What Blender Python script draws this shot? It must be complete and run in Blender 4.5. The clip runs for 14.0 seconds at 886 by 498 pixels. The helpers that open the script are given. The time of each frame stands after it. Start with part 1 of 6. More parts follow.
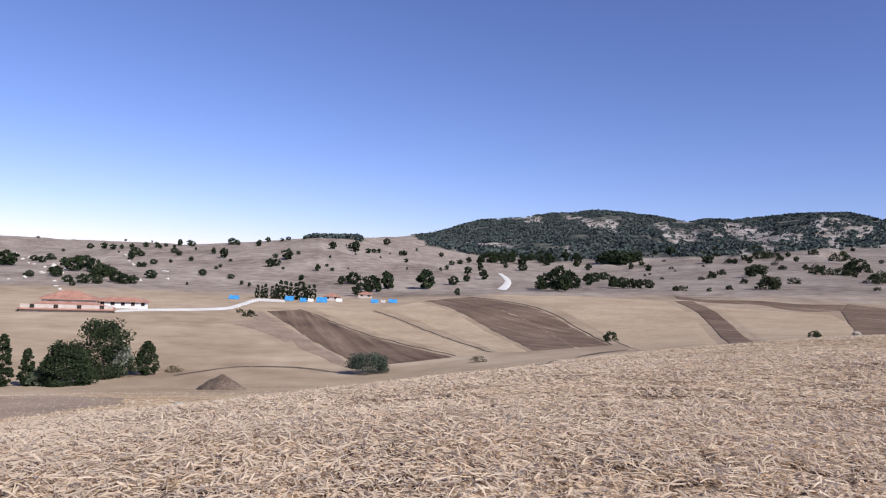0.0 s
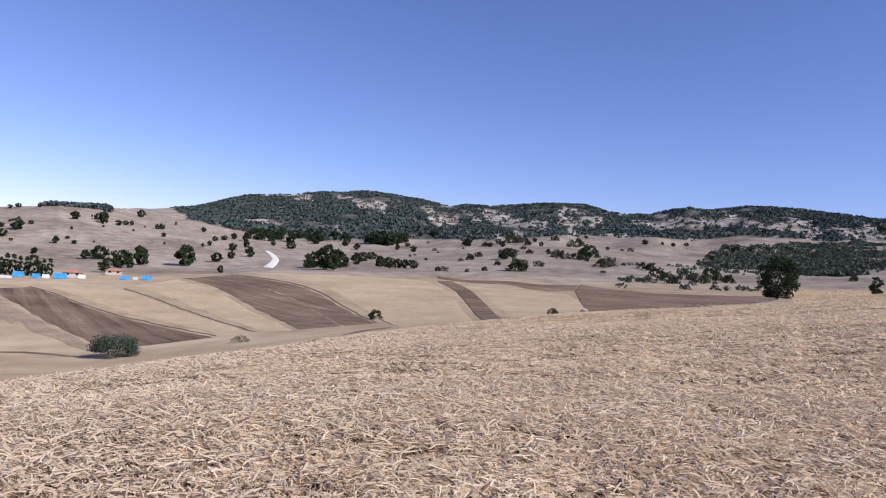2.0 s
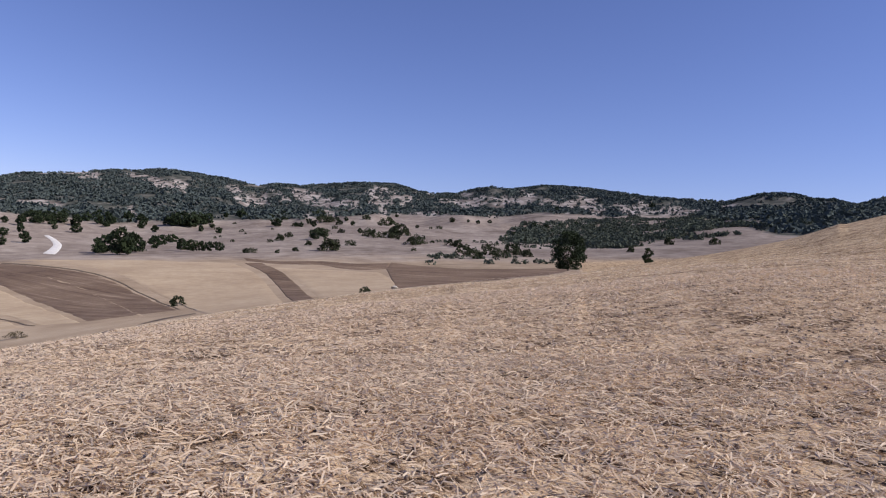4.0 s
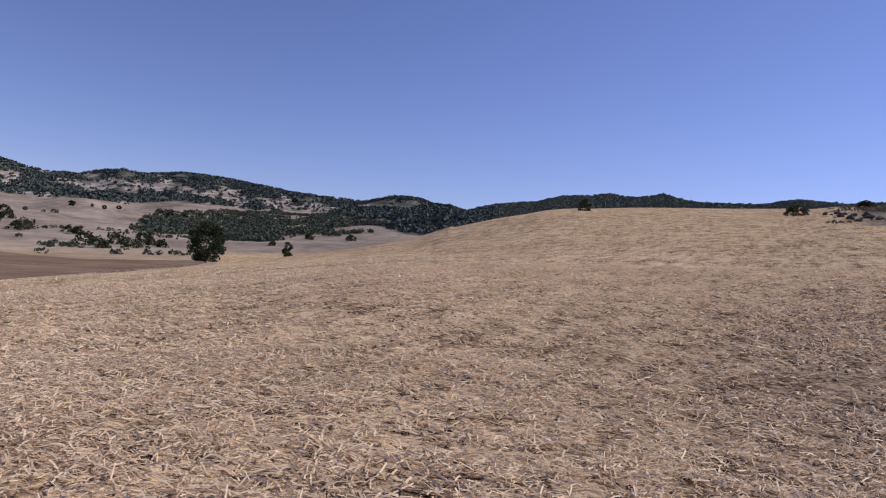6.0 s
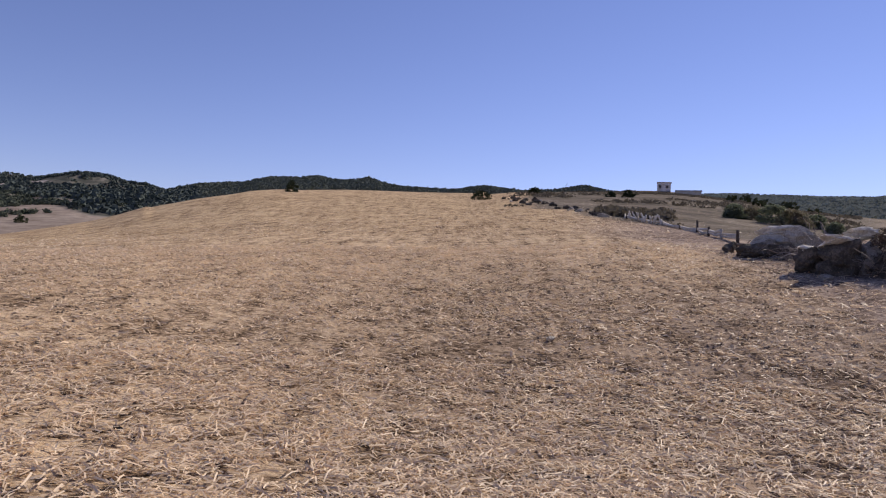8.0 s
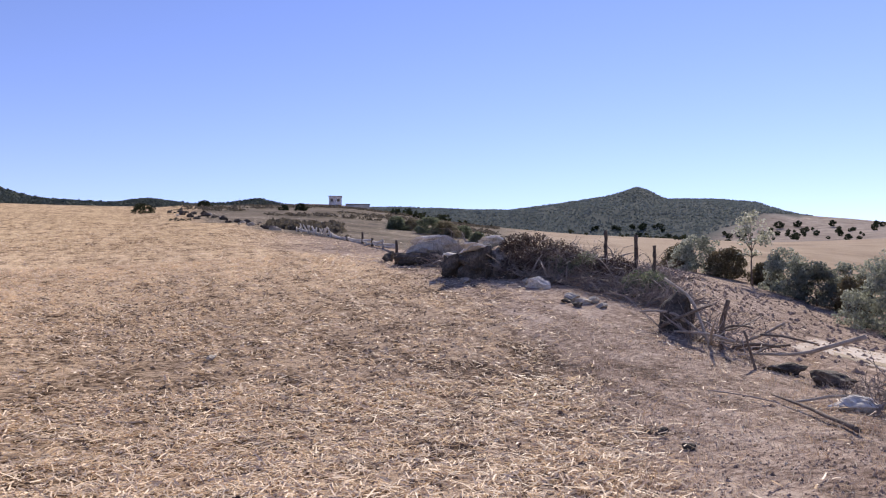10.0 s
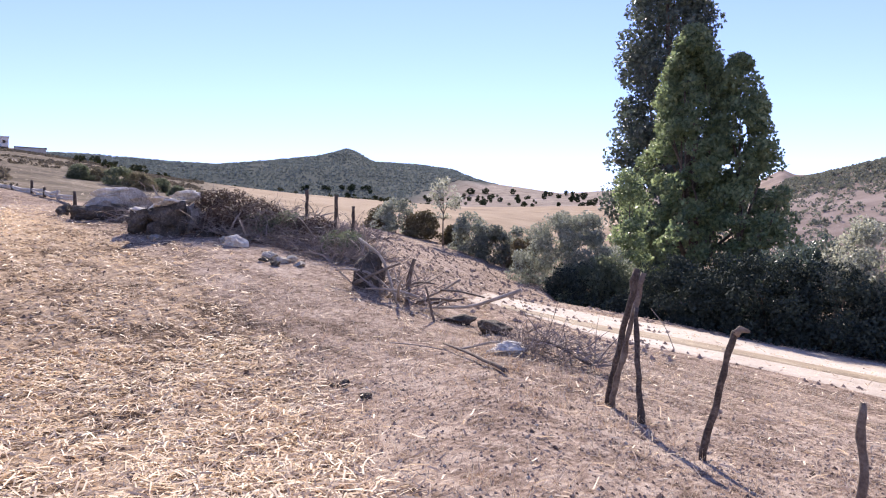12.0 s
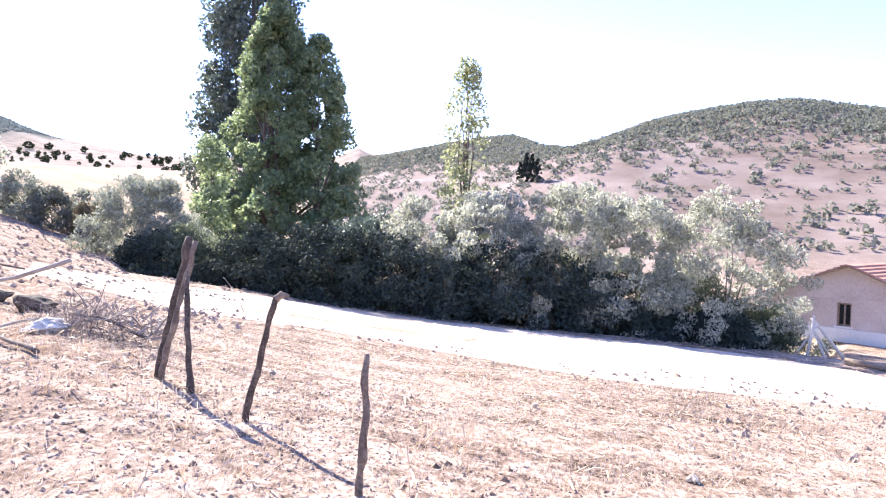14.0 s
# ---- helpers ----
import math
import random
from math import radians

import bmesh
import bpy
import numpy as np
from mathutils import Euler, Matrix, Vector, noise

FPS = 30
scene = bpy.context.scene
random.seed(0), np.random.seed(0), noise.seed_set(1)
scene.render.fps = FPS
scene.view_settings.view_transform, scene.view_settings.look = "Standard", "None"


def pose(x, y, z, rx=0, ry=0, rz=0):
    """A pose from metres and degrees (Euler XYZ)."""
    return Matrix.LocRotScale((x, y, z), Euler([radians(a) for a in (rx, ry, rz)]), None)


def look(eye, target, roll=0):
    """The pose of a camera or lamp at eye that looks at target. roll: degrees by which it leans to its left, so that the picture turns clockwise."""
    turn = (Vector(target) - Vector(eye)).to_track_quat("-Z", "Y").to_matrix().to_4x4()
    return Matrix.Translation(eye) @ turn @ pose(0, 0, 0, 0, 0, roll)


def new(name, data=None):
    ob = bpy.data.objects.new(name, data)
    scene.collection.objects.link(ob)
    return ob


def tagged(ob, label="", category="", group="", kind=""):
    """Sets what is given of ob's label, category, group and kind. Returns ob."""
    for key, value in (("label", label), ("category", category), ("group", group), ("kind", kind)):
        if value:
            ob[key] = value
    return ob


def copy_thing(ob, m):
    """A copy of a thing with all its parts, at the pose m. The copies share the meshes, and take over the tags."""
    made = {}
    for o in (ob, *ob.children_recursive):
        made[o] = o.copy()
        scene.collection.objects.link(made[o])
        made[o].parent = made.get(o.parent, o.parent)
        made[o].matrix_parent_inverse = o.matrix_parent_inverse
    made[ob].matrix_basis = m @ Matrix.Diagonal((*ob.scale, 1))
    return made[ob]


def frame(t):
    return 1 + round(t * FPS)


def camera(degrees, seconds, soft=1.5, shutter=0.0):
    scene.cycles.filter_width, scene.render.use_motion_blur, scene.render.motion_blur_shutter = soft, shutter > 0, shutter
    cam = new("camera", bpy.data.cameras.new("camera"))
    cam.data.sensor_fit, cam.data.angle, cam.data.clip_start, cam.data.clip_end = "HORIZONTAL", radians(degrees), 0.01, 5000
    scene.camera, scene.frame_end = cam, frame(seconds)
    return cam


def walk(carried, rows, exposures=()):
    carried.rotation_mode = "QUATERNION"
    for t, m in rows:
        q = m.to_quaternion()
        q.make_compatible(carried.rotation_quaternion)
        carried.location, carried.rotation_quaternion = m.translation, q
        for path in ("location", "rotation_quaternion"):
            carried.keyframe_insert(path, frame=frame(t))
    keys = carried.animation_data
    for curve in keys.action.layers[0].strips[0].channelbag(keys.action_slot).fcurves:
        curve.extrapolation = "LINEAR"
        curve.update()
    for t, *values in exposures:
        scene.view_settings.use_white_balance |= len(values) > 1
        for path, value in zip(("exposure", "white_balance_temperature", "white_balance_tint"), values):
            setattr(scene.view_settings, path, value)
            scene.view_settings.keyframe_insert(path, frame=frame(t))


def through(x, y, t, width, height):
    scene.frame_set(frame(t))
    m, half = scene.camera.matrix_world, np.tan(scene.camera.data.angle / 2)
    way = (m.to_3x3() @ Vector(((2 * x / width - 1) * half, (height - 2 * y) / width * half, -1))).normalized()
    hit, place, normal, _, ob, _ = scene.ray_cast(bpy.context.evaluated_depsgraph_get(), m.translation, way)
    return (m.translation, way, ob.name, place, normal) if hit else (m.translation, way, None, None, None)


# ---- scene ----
# The walk: one turn on the spot, the camera held at arm's length. Bearings run clockwise from +y.
cam = camera(65.6, 14.0, soft=1.15)
ARM, EYE_Z = 0.6, 1.6
TURN = [  # seconds, bearing, pitch, roll
    (0.0, -0.00, 1.64, 3.27),
    (0.5, 5.88, 1.61, 3.83),
    (1.0, 11.45, 2.24, 3.20),
    (1.5, 14.45, 2.02, 3.41),
    (2.0, 19.12, 1.18, 4.49),
    (2.2, 19.41, -0.29, 4.03),
    (4.3, 38.68, -0.09, 3.11),
    (4.5, 41.56, -1.11, 3.41),
    (5.0, 49.23, 2.15, 3.09),
    (5.5, 54.82, 1.38, 4.57),
    (6.0, 63.94, 1.84, 4.29),
    (6.5, 71.65, 1.60, 3.98),
    (7.0, 78.80, 1.67, 4.38),
    (7.5, 82.97, 1.64, 3.71),
    (8.0, 87.87, 1.81, 2.86),
    (8.5, 95.05, 2.19, 2.29),
    (9.0, 102.15, 2.48, 2.51),
    (9.2, 105.60, 3.29, 2.21),
    (11.3, 126.41, 1.87, -0.32),
    (11.5, 129.96, 2.34, 0.47),
    (12.0, 138.19, 0.04, 0.04),
    (12.5, 143.77, -1.30, 0.71),
    (13.0, 151.59, -1.74, 1.41),
    (13.5, 160.83, -0.45, 0.80),
    (14.0, 171.58, -2.17, 1.32),
]


def way(bearing, pitch=0.0):
    b, p = radians(bearing), radians(pitch)
    return Vector((math.sin(b) * math.cos(p), math.cos(b) * math.cos(p), math.sin(p)))


def held(bearing, pitch, roll):
    eye = way(bearing) * ARM + Vector((0, 0, EYE_Z))
    return look(eye, eye + way(bearing, pitch) * 10, roll)


EXPOSURES = [  # seconds, stops, kelvin, tint
    (0.0, 0.1, 6250, 11), (1.5, 0.14, 6250, 11), (2.0, 0.22, 6250, 11), (2.3, 0.38, 6300, 11), (3.3, 0.15, 6400, 13), (5.0, -0.05, 6500, 14), (6.5, 0.0, 6800, 14), (7.5, 0.08, 7000, 14), (8.5, 0.09, 7200, 14), (9.0, 0.43, 7050, 14),
    (11.5, 0.74, 6900, 15), (12.0, 1.12, 6900, 16), (12.5, 1.82, 6800, 14), (13.0, 2.08, 6750, 13), (14.0, 2.22, 6700, 12)]
walk(cam, [(t, held(b, p, r)) for t, b, p, r in TURN], EXPOSURES)

# ---- world and sun ----
SUN_BEARING, SUN_HEIGHT = 137.0, 38.0
world = bpy.data.worlds.new("sky")
scene.world = world
world.use_nodes = True
wn = world.node_tree.nodes
sky = wn.new("ShaderNodeTexSky")
sky.sky_type, sky.sun_disc = "NISHITA", False
sky.sun_elevation, sky.sun_rotation = radians(SUN_HEIGHT), radians(SUN_BEARING)
sky.altitude, sky.air_density, sky.dust_density, sky.ozone_density = 900, 1.0, 0.0, 3.0
wn["Background"].inputs["Strength"].default_value = 0.093
tint = wn.new("ShaderNodeMix")  # the deep blue of dry upland air
tint.data_type, tint.blend_type = "RGBA", "MULTIPLY"
tint.inputs["Factor"].default_value, tint.inputs[7].default_value = 1.0, (1.02, 0.95, 1.3, 1)
world.node_tree.links.new(sky.outputs["Color"], tint.inputs[6])
world.node_tree.links.new(tint.outputs[2], wn["Background"].inputs["Color"])
sun_data = bpy.data.lights.new("sun", "SUN")
sun_data.energy, sun_data.angle, sun_data.color = 4.8, radians(0.53), (1.0, 0.95, 0.87)
sun = new("sun", sun_data)
sun.matrix_world = look(way(SUN_BEARING, SUN_HEIGHT) * 100, (0, 0, 0))

# ---- small mathematics ----
rng = np.random.default_rng(7)


def hash01(i, j, seed):
    n = (i.astype(np.int64) * 374761393 + j.astype(np.int64) * 668265263 + seed * 974634777) & 0xFFFFFFFF
    n = ((n ^ (n >> 13)) * 1274126177) & 0xFFFFFFFF
    return ((n ^ (n >> 16)) & 0xFFFF) / 65535.0


def value_noise(x, y, seed=0):
    i, j = np.floor(x), np.floor(y)
    u, v = x - i, y - j
    u, v = u * u * (3 - 2 * u), v * v * (3 - 2 * v)
    a, b = hash01(i, j, seed), hash01(i + 1, j, seed)
    c, d = hash01(i, j + 1, seed), hash01(i + 1, j + 1, seed)
    return (a * (1 - u) + b * u) * (1 - v) + (c * (1 - u) + d * u) * v


def fbm(x, y, size, octaves=4, seed=0):
    """Noise about zero, between -1 and 1, whose largest lumps are size metres across."""
    total, amp, norm = 0.0, 1.0, 0.0
    for k in range(octaves):
        total = total + amp * (value_noise(x / size + 17.3 * k, y / size - 9.1 * k, seed + k) * 2 - 1)
        norm, amp, size = norm + amp, amp * 0.5, size * 0.5
    return total / norm


def smooth(a, b, x):
    u = np.clip((x - a) / (b - a), 0, 1)
    return u * u * (3 - 2 * u)


def hermite(xs, ys, x):
    """A smooth curve through stops; ys may hold one column per curve."""
    xs, ys, x = np.asarray(xs, float), np.asarray(ys, float), np.asarray(x, float)
    slope = np.diff(ys, axis=0) / np.diff(xs).reshape(-1, *[1] * (ys.ndim - 1))
    left, right = slope[:-1], slope[1:]
    inner = np.where(left * right > 0, 2 * left * right / np.where(left + right == 0, 1, left + right), 0)
    m = np.concatenate([slope[:1], inner, slope[-1:]])
    k = np.clip(np.searchsorted(xs, x) - 1, 0, len(xs) - 2)
    h = xs[k + 1] - xs[k]
    u = np.clip((x - xs[k]) / h, 0, 1)
    if ys.ndim > 1:
        u, h = u[:, None], h[:, None]
    return ((2 * u**3 - 3 * u**2 + 1) * ys[k] + (u**3 - 2 * u**2 + u) * h * m[k]
            + (3 * u**2 - 2 * u**3) * ys[k + 1] + (u**3 - u**2) * h * m[k + 1])


# ---- the land: heights along rings round the standpoint ----
RING_BEARINGS = [-33, -10, 10, 30, 46, 60, 75, 88, 104, 118, 130, 142, 156, 172, 188, 204, 240, 290]
RINGS = {
    10: [-0.8, -0.5, -0.2, 0.0, 0.15, 0.25, 0.2, 0.1, 0.05, 0.1, 0.15, 0.15, -0.3, -0.7, -0.9, -1.0, -1.2, -1.2],
    25: [-4.0, -3.0, -1.5, -0.3, 0.7, 1.6, 1.9, 2.1, 2.6, 2.7, 2.2, 0.1, -1.0, -1.9, -2.2, -2.5, -3.0, -4.0],
    60: [-9.5, -10, -5.6, -1.8, 0.7, 2.9, 5.6, 6.6, 7.0, 5.8, 4.2, 2.6, -1.5, -3.0, -3.3, -3.4, -6.0, -9.0],
    110: [-17, -16, -11, -5.0, 0.6, 5.6, 12.1, 13.6, 14.0, 11.0, 8.6, 6.4, 1.0, 2.0, 6.0, 5.0, -10, -16],
    190: [-17.5, -17.3, -13.5, -8.0, -4.0, 3.0, 18.6, 22.0, 25.0, 19.5, 15.5, 12.5, 10.0, 16.0, 28.0, 29.0, 0.0, -17],
    300: [-17, -16, -10, -6.0, -0.5, 5.0, 15.0, 20.0, 36.0, 28.0, 23.5, 20.0, 20.0, 31.0, 39.0, 45.0, 10.0, -12],
    480: [-16.5, -14, -7.0, 5.5, 9.5, 15.0, 15.0, 20.0, 32.0, 44.0, 32.0, 30.0, 32.0, 34.0, 38.0, 40.0, 20.0, -5.0],
    850: [-4.0, 30.0, 10.0, 38.0, 36.0, 60.0, 60.0, 70.0, 80.0, 68.0, 54.0, 68.0, 65.0, 75.0, 80.0, 80.0, 40.0, 10.0],
    1500: [0.0, 30.0, 80.0, 103, 115, 125, 176, 169, 170, 168, 178, 146, 95.0, 100, 110, 120, 60.0, 20.0],
    2300: [16.0, 40.0, 180, 198, 212, 193, 190, 170, 170, 150, 170, 90.0, 80.0, 90.0, 100, 100, 60.0, 20.0],
    4700: [40.0, 60.0, 60.0, 60.0, 60.0, 60.0, 60.0, 60.0, 60.0, 60.0, 60.0, 60.0, 60.0, 60.0, 60.0, 60.0, 40.0, 30.0],
}
# single summits: bearing, distance, height added, half width across and along, in metres
SUMMITS = [(130.2, 1500, 36, 62, 200), (28.5, 2300, 8, 130, 300), (12.5, 2300, 14, 190, 400), (38.5, 1900, 22, 90, 200), (44.5, 1900, 16, 130, 250),
           (60.5, 1700, 22, 70, 200), (72.0, 1600, 6, 80, 200), (79.0, 1500, 10, 90, 250), (99.6, 1400, 18, 60, 200), (91.0, 1400, 8, 50, 200),
           (176.0, 330, 8.0, 12, 60), (194.0, 290, 3.0, 26, 80), (136.5, 1450, 8, 60, 200), (-9.0, 850, 4.0, 50, 100)]
ring_d = np.array([1.0, 4.0] + list(RINGS))
ring_b = np.array(RING_BEARINGS + [RING_BEARINGS[0] + 360.0])
ring_z = np.array([[0.0] * 18, [v * 0.28 for v in RINGS[10]]] + [RINGS[k] for k in RINGS])
ring_z = np.concatenate([ring_z, ring_z[:, :1]], 1)


BANK_BEARINGS, BANK_DISTANCES = [138, 151, 158, 167, 177, 184, 191, 199, 206, 226], [24.5, 26.0, 26.2, 26.2, 25.2, 24.8, 25.2, 25.6, 25.0, 25.5]


def land(x, y):
    """The ground's height before the crests are trimmed."""
    x, y = np.atleast_1d(np.asarray(x, float)), np.atleast_1d(np.asarray(y, float))
    d = np.maximum(np.hypot(x, y), 0.2)
    b = (np.degrees(np.arctan2(x, y)) + 33) % 360 - 33
    rows = hermite(ring_b, ring_z.T, b)
    logs, ld = np.log(ring_d), np.log(d)
    k = np.clip(np.searchsorted(logs, ld) - 1, 0, len(logs) - 2)
    n = np.arange(len(d))
    slope = np.diff(rows, axis=1) / np.diff(logs)
    m = np.concatenate([slope[:, :1], (slope[:, 1:] + slope[:, :-1]) / 2 * (slope[:, 1:] * slope[:, :-1] > 0), slope[:, -1:]], 1)
    h = logs[k + 1] - logs[k]
    u = np.clip((ld - logs[k]) / h, 0, 1)
    z = ((2 * u**3 - 3 * u**2 + 1) * rows[n, k] + (u**3 - 2 * u**2 + u) * h * m[n, k]
         + (3 * u**2 - 2 * u**3) * rows[n, k + 1] + (u**3 - u**2) * h * m[n, k + 1])
    for sb, sd, sh, across, along in SUMMITS:
        w = way(sb)
        ahead, side = x * w.x + y * w.y - sd, x * w.y - y * w.x
        z = z + sh * np.exp(-(side / across) ** 2 - (ahead / along) ** 2)
    z = z + smooth(3, 25, d) * smooth(160, 80, d) * 0.06 * fbm(x, y, 6, 2, 3) + 0.02 * fbm(x, y, 0.6, 2, 5) * smooth(16, 8, d)
    z = z + smooth(60, 400, d) * 0.8 * fbm(x, y, 60, 3, 11)
    ridged = 1 - 2 * np.abs(fbm(x, y, 330, 5, 21))
    z = z + smooth(800, 1700, d) * 17 * (ridged - 0.6)
    z = z + smooth(500, 900, d) * smooth(1500, 1000, d) * 8 * fbm(x, y, 190, 5, 31)
    spur = smooth(760, 1050, d) * np.where(b < 36, smooth(2050, 1700, d), smooth(1500, 1200, d)) * (b > -6) * smooth(66, 60, b)
    z = z + spur * 15 * fbm(np.radians(b) * 1500, d * 0.22, 105, 3, 33)
    past = d - hermite(BANK_BEARINGS, BANK_DISTANCES, np.clip(b, 138, 226))
    z = z - 2.3 * smooth(0.7, 3.6, past) * smooth(17, 8, past) * smooth(146, 152, b) * smooth(202, 196.5, b)
    hill = smooth(162, 176, b) * smooth(90, 180, d) * smooth(900, 400, d)
    return z + hill * 2.2 * fbm(x, y, 45, 4, 41)


# the bare crest line of the hills, as bearing and slope from the standpoint, and how far off it runs
CREST_NORTH = [(-33, -0.55), (-29.3, -0.2), (-27, 0.1), (-23.7, 0.38), (-19.6, 0.83), (-15.4, 1.29), (-13.2, 1.6), (-10.5, 1.95), (-8.2, 2.1), (-6.3, 2.2), (-4, 2.42), (-1.7, 2.76), (-0.3, 3.05), (1.6, 3.78),
               (3, 4.18), (5.3, 4.44), (7.6, 4.8), (9.9, 5.12), (12.6, 5.44), (14.4, 5.36), (16.6, 5.13), (18.8, 4.82), (19.6, 4.72), (20.8, 5.0), (23.2, 5.02), (24.8, 5.22), (26.7, 5.46), (28.7, 5.6), (30.5, 5.63),
               (31.7, 5.38), (32.7, 5.12), (34, 5.02), (35.8, 5.16), (37.2, 5.56), (38.6, 5.8), (40, 5.66), (41.9, 5.96), (42.8, 6.1), (45.2, 6.06), (48, 5.85)]
CREST_EAST = [(51.2, 5.42), (54.8, 5.3), (57, 5.25), (58, 5.44), (59.3, 5.78), (60.5, 5.9), (61.8, 5.8), (63, 5.48), (64.2, 5.5), (65.8, 5.05), (66.8, 5.42), (68.4, 5.85), (70, 6.05), (71.6, 6.26), (72.6, 6.6), (73.6, 6.82),
              (76.3, 7.05), (77.2, 7.25), (78.7, 6.98), (80.1, 7.05), (81.4, 7.38), (82.9, 6.95), (84, 6.78), (86.3, 6.7), (88.6, 6.72), (90, 7.0), (91.3, 7.16), (92.6, 7.04), (94.2, 6.86), (97.3, 7.1), (99.3, 7.46), (101.2, 7.02), (104, 6.8)]
CREST_SOUTH = [(110, 7.0), (112, 6.96), (116.6, 6.75), (120, 6.68), (125, 7.25), (128, 7.62), (129.3, 7.95), (130.3, 8.26), (131.2, 7.9), (132.4, 7.2), (134.9, 7.1), (136.3, 7.0), (139, 6.62), (140.4, 6.05), (141.9, 5.5), (144.5, 5.15), (148, 4.6),
               (151, 4.75), (160, 5.0), (166, 5.2), (168.4, 5.72), (172.1, 6.5), (174.9, 7.0), (177, 7.2), (178.2, 6.85), (179.6, 6.35), (181.9, 6.2), (183.7, 6.72), (185.8, 7.42), (188, 8.2), (190.1, 8.72), (193, 9.14), (195.7, 9.44), (198, 9.48), (200.2, 9.2), (202.4, 8.7), (206, 8.0)]
CREST = np.array(CREST_NORTH + CREST_EAST + CREST_SOUTH)


def crest_distance(b):
    return np.interp(b, [-33, -9, -4, 0, 56, 58, 65, 66.5, 138, 146, 160, 166, 179, 181, 206], [800, 800, 1700, 1950, 1950, 1700, 1700, 1400, 1350, 1150, 850, 320, 310, 250, 245])


def crest_trim():
    """Degrees by which the crest must be raised, bearing by bearing."""
    bs = np.arange(-33, 206.01, 0.4)
    u = np.linspace(0.8, 1.25, 60)
    d = crest_distance(bs)[:, None] * u
    x, y = d * np.sin(np.radians(bs))[:, None], d * np.cos(np.radians(bs))[:, None]
    slope = np.degrees(np.arctan2(land(x.ravel(), y.ravel()).reshape(d.shape) - EYE_Z, d))
    return bs, np.interp(bs, CREST[:, 0], CREST[:, 1]) - slope.max(1)


TRIM_B, TRIM = crest_trim()


def height(x, y):
    """The ground's height at places given as arrays of x and y."""
    x, y = np.atleast_1d(np.asarray(x, float)), np.atleast_1d(np.asarray(y, float))
    d = np.maximum(np.hypot(x, y), 0.2)
    b = (np.degrees(np.arctan2(x, y)) + 33) % 360 - 33
    far = crest_distance(b)
    z = land(x, y) + d * np.tan(np.radians(np.interp(b, TRIM_B, TRIM, 0.0, 0.0))) * smooth(0.6, 0.82, d / far) * np.where(b < -20, smooth(3.6, 2.2, d / far), 1.0)
    brow = np.interp(b, [38, 44, 56, 61, 65, 68, 72, 76, 80, 85, 90, 94], [0, -0.22, -0.22, -0.05, 0.4, 0.5, 0.45, 0.1, 0.0, -0.2, -0.35, 0])
    return z + d * np.tan(np.radians(brow)) * smooth(40, 95, d) * smooth(420, 240, d)


def ground_z(x, y):
    return float(height(x, y)[0])


def at(b, d, lift=0.0):
    """A place on the ground at a bearing and a distance."""
    w = way(b) * d
    return Vector((w.x, w.y, ground_z(w.x, w.y) + lift))


def survey(b, slope, near=3.0):
    """The first place on the ground beyond near metres that a level at eye height finds under this slope, in degrees."""
    ds = np.geomspace(near, 4500, 1500)
    w = way(b)
    over = EYE_Z + ds * math.tan(radians(slope)) - height(ds * w.x, ds * w.y)
    hits = np.nonzero(over <= 0)[0]
    d = ds[hits[0] if len(hits) else np.argmin(over / ds)]
    return at(b, d)


# ---- materials ----
def shader(name):
    m = bpy.data.materials.new(name)
    m.use_nodes = True
    return m, m.node_tree.nodes, m.node_tree.links, m.node_tree.nodes["Principled BSDF"]


def ramp(nodes, stops):
    r = nodes.new("ShaderNodeValToRGB")
    e = r.color_ramp.elements
    while len(e) < len(stops):
        e.new(0.5)
    for el, (p, c) in zip(e, stops):
        el.position, el.color = p, (*c, 1)
    return r


def noise_node(nodes, links, size, detail=5, rough=0.6, coords=None, dims="3D"):
    n = nodes.new("ShaderNodeTexNoise")
    n.noise_dimensions = dims
    n.inputs["Scale"].default_value, n.inputs["Detail"].default_value, n.inputs["Roughness"].default_value = 1.0 / size, detail, rough
    if coords is None:
        coords = nodes.new("ShaderNodeTexCoord").outputs["Object"]
    links.new(coords, n.inputs["Vector"])
    return n.outputs["Fac"]


def mix(nodes, links, fac, a, b, blend="MIX"):
    n = nodes.new("ShaderNodeMix")
    n.data_type, n.blend_type = "RGBA", blend
    for socket, v in ((n.inputs["Factor"], fac), (n.inputs[6], a), (n.inputs[7], b)):
        if isinstance(v, (int, float)):
            socket.default_value = v
        elif isinstance(v, tuple):
            socket.default_value = (*v, 1)
        else:
            links.new(v, socket)
    return n.outputs[2]


def maths(nodes, links, op, a, b=0.0):
    n = nodes.new("ShaderNodeMath")
    n.operation = op
    for socket, v in zip(n.inputs, (a, b)):
        if isinstance(v, (int, float)):
            socket.default_value = v
        else:
            links.new(v, socket)
    return n.outputs[0]


def bump(nodes, links, bsdf, h, strength, distance):
    n = nodes.new("ShaderNodeBump")
    n.inputs["Strength"].default_value, n.inputs["Distance"].default_value = strength, distance
    links.new(h, n.inputs["Height"])
    links.new(n.outputs["Normal"], bsdf.inputs["Normal"])


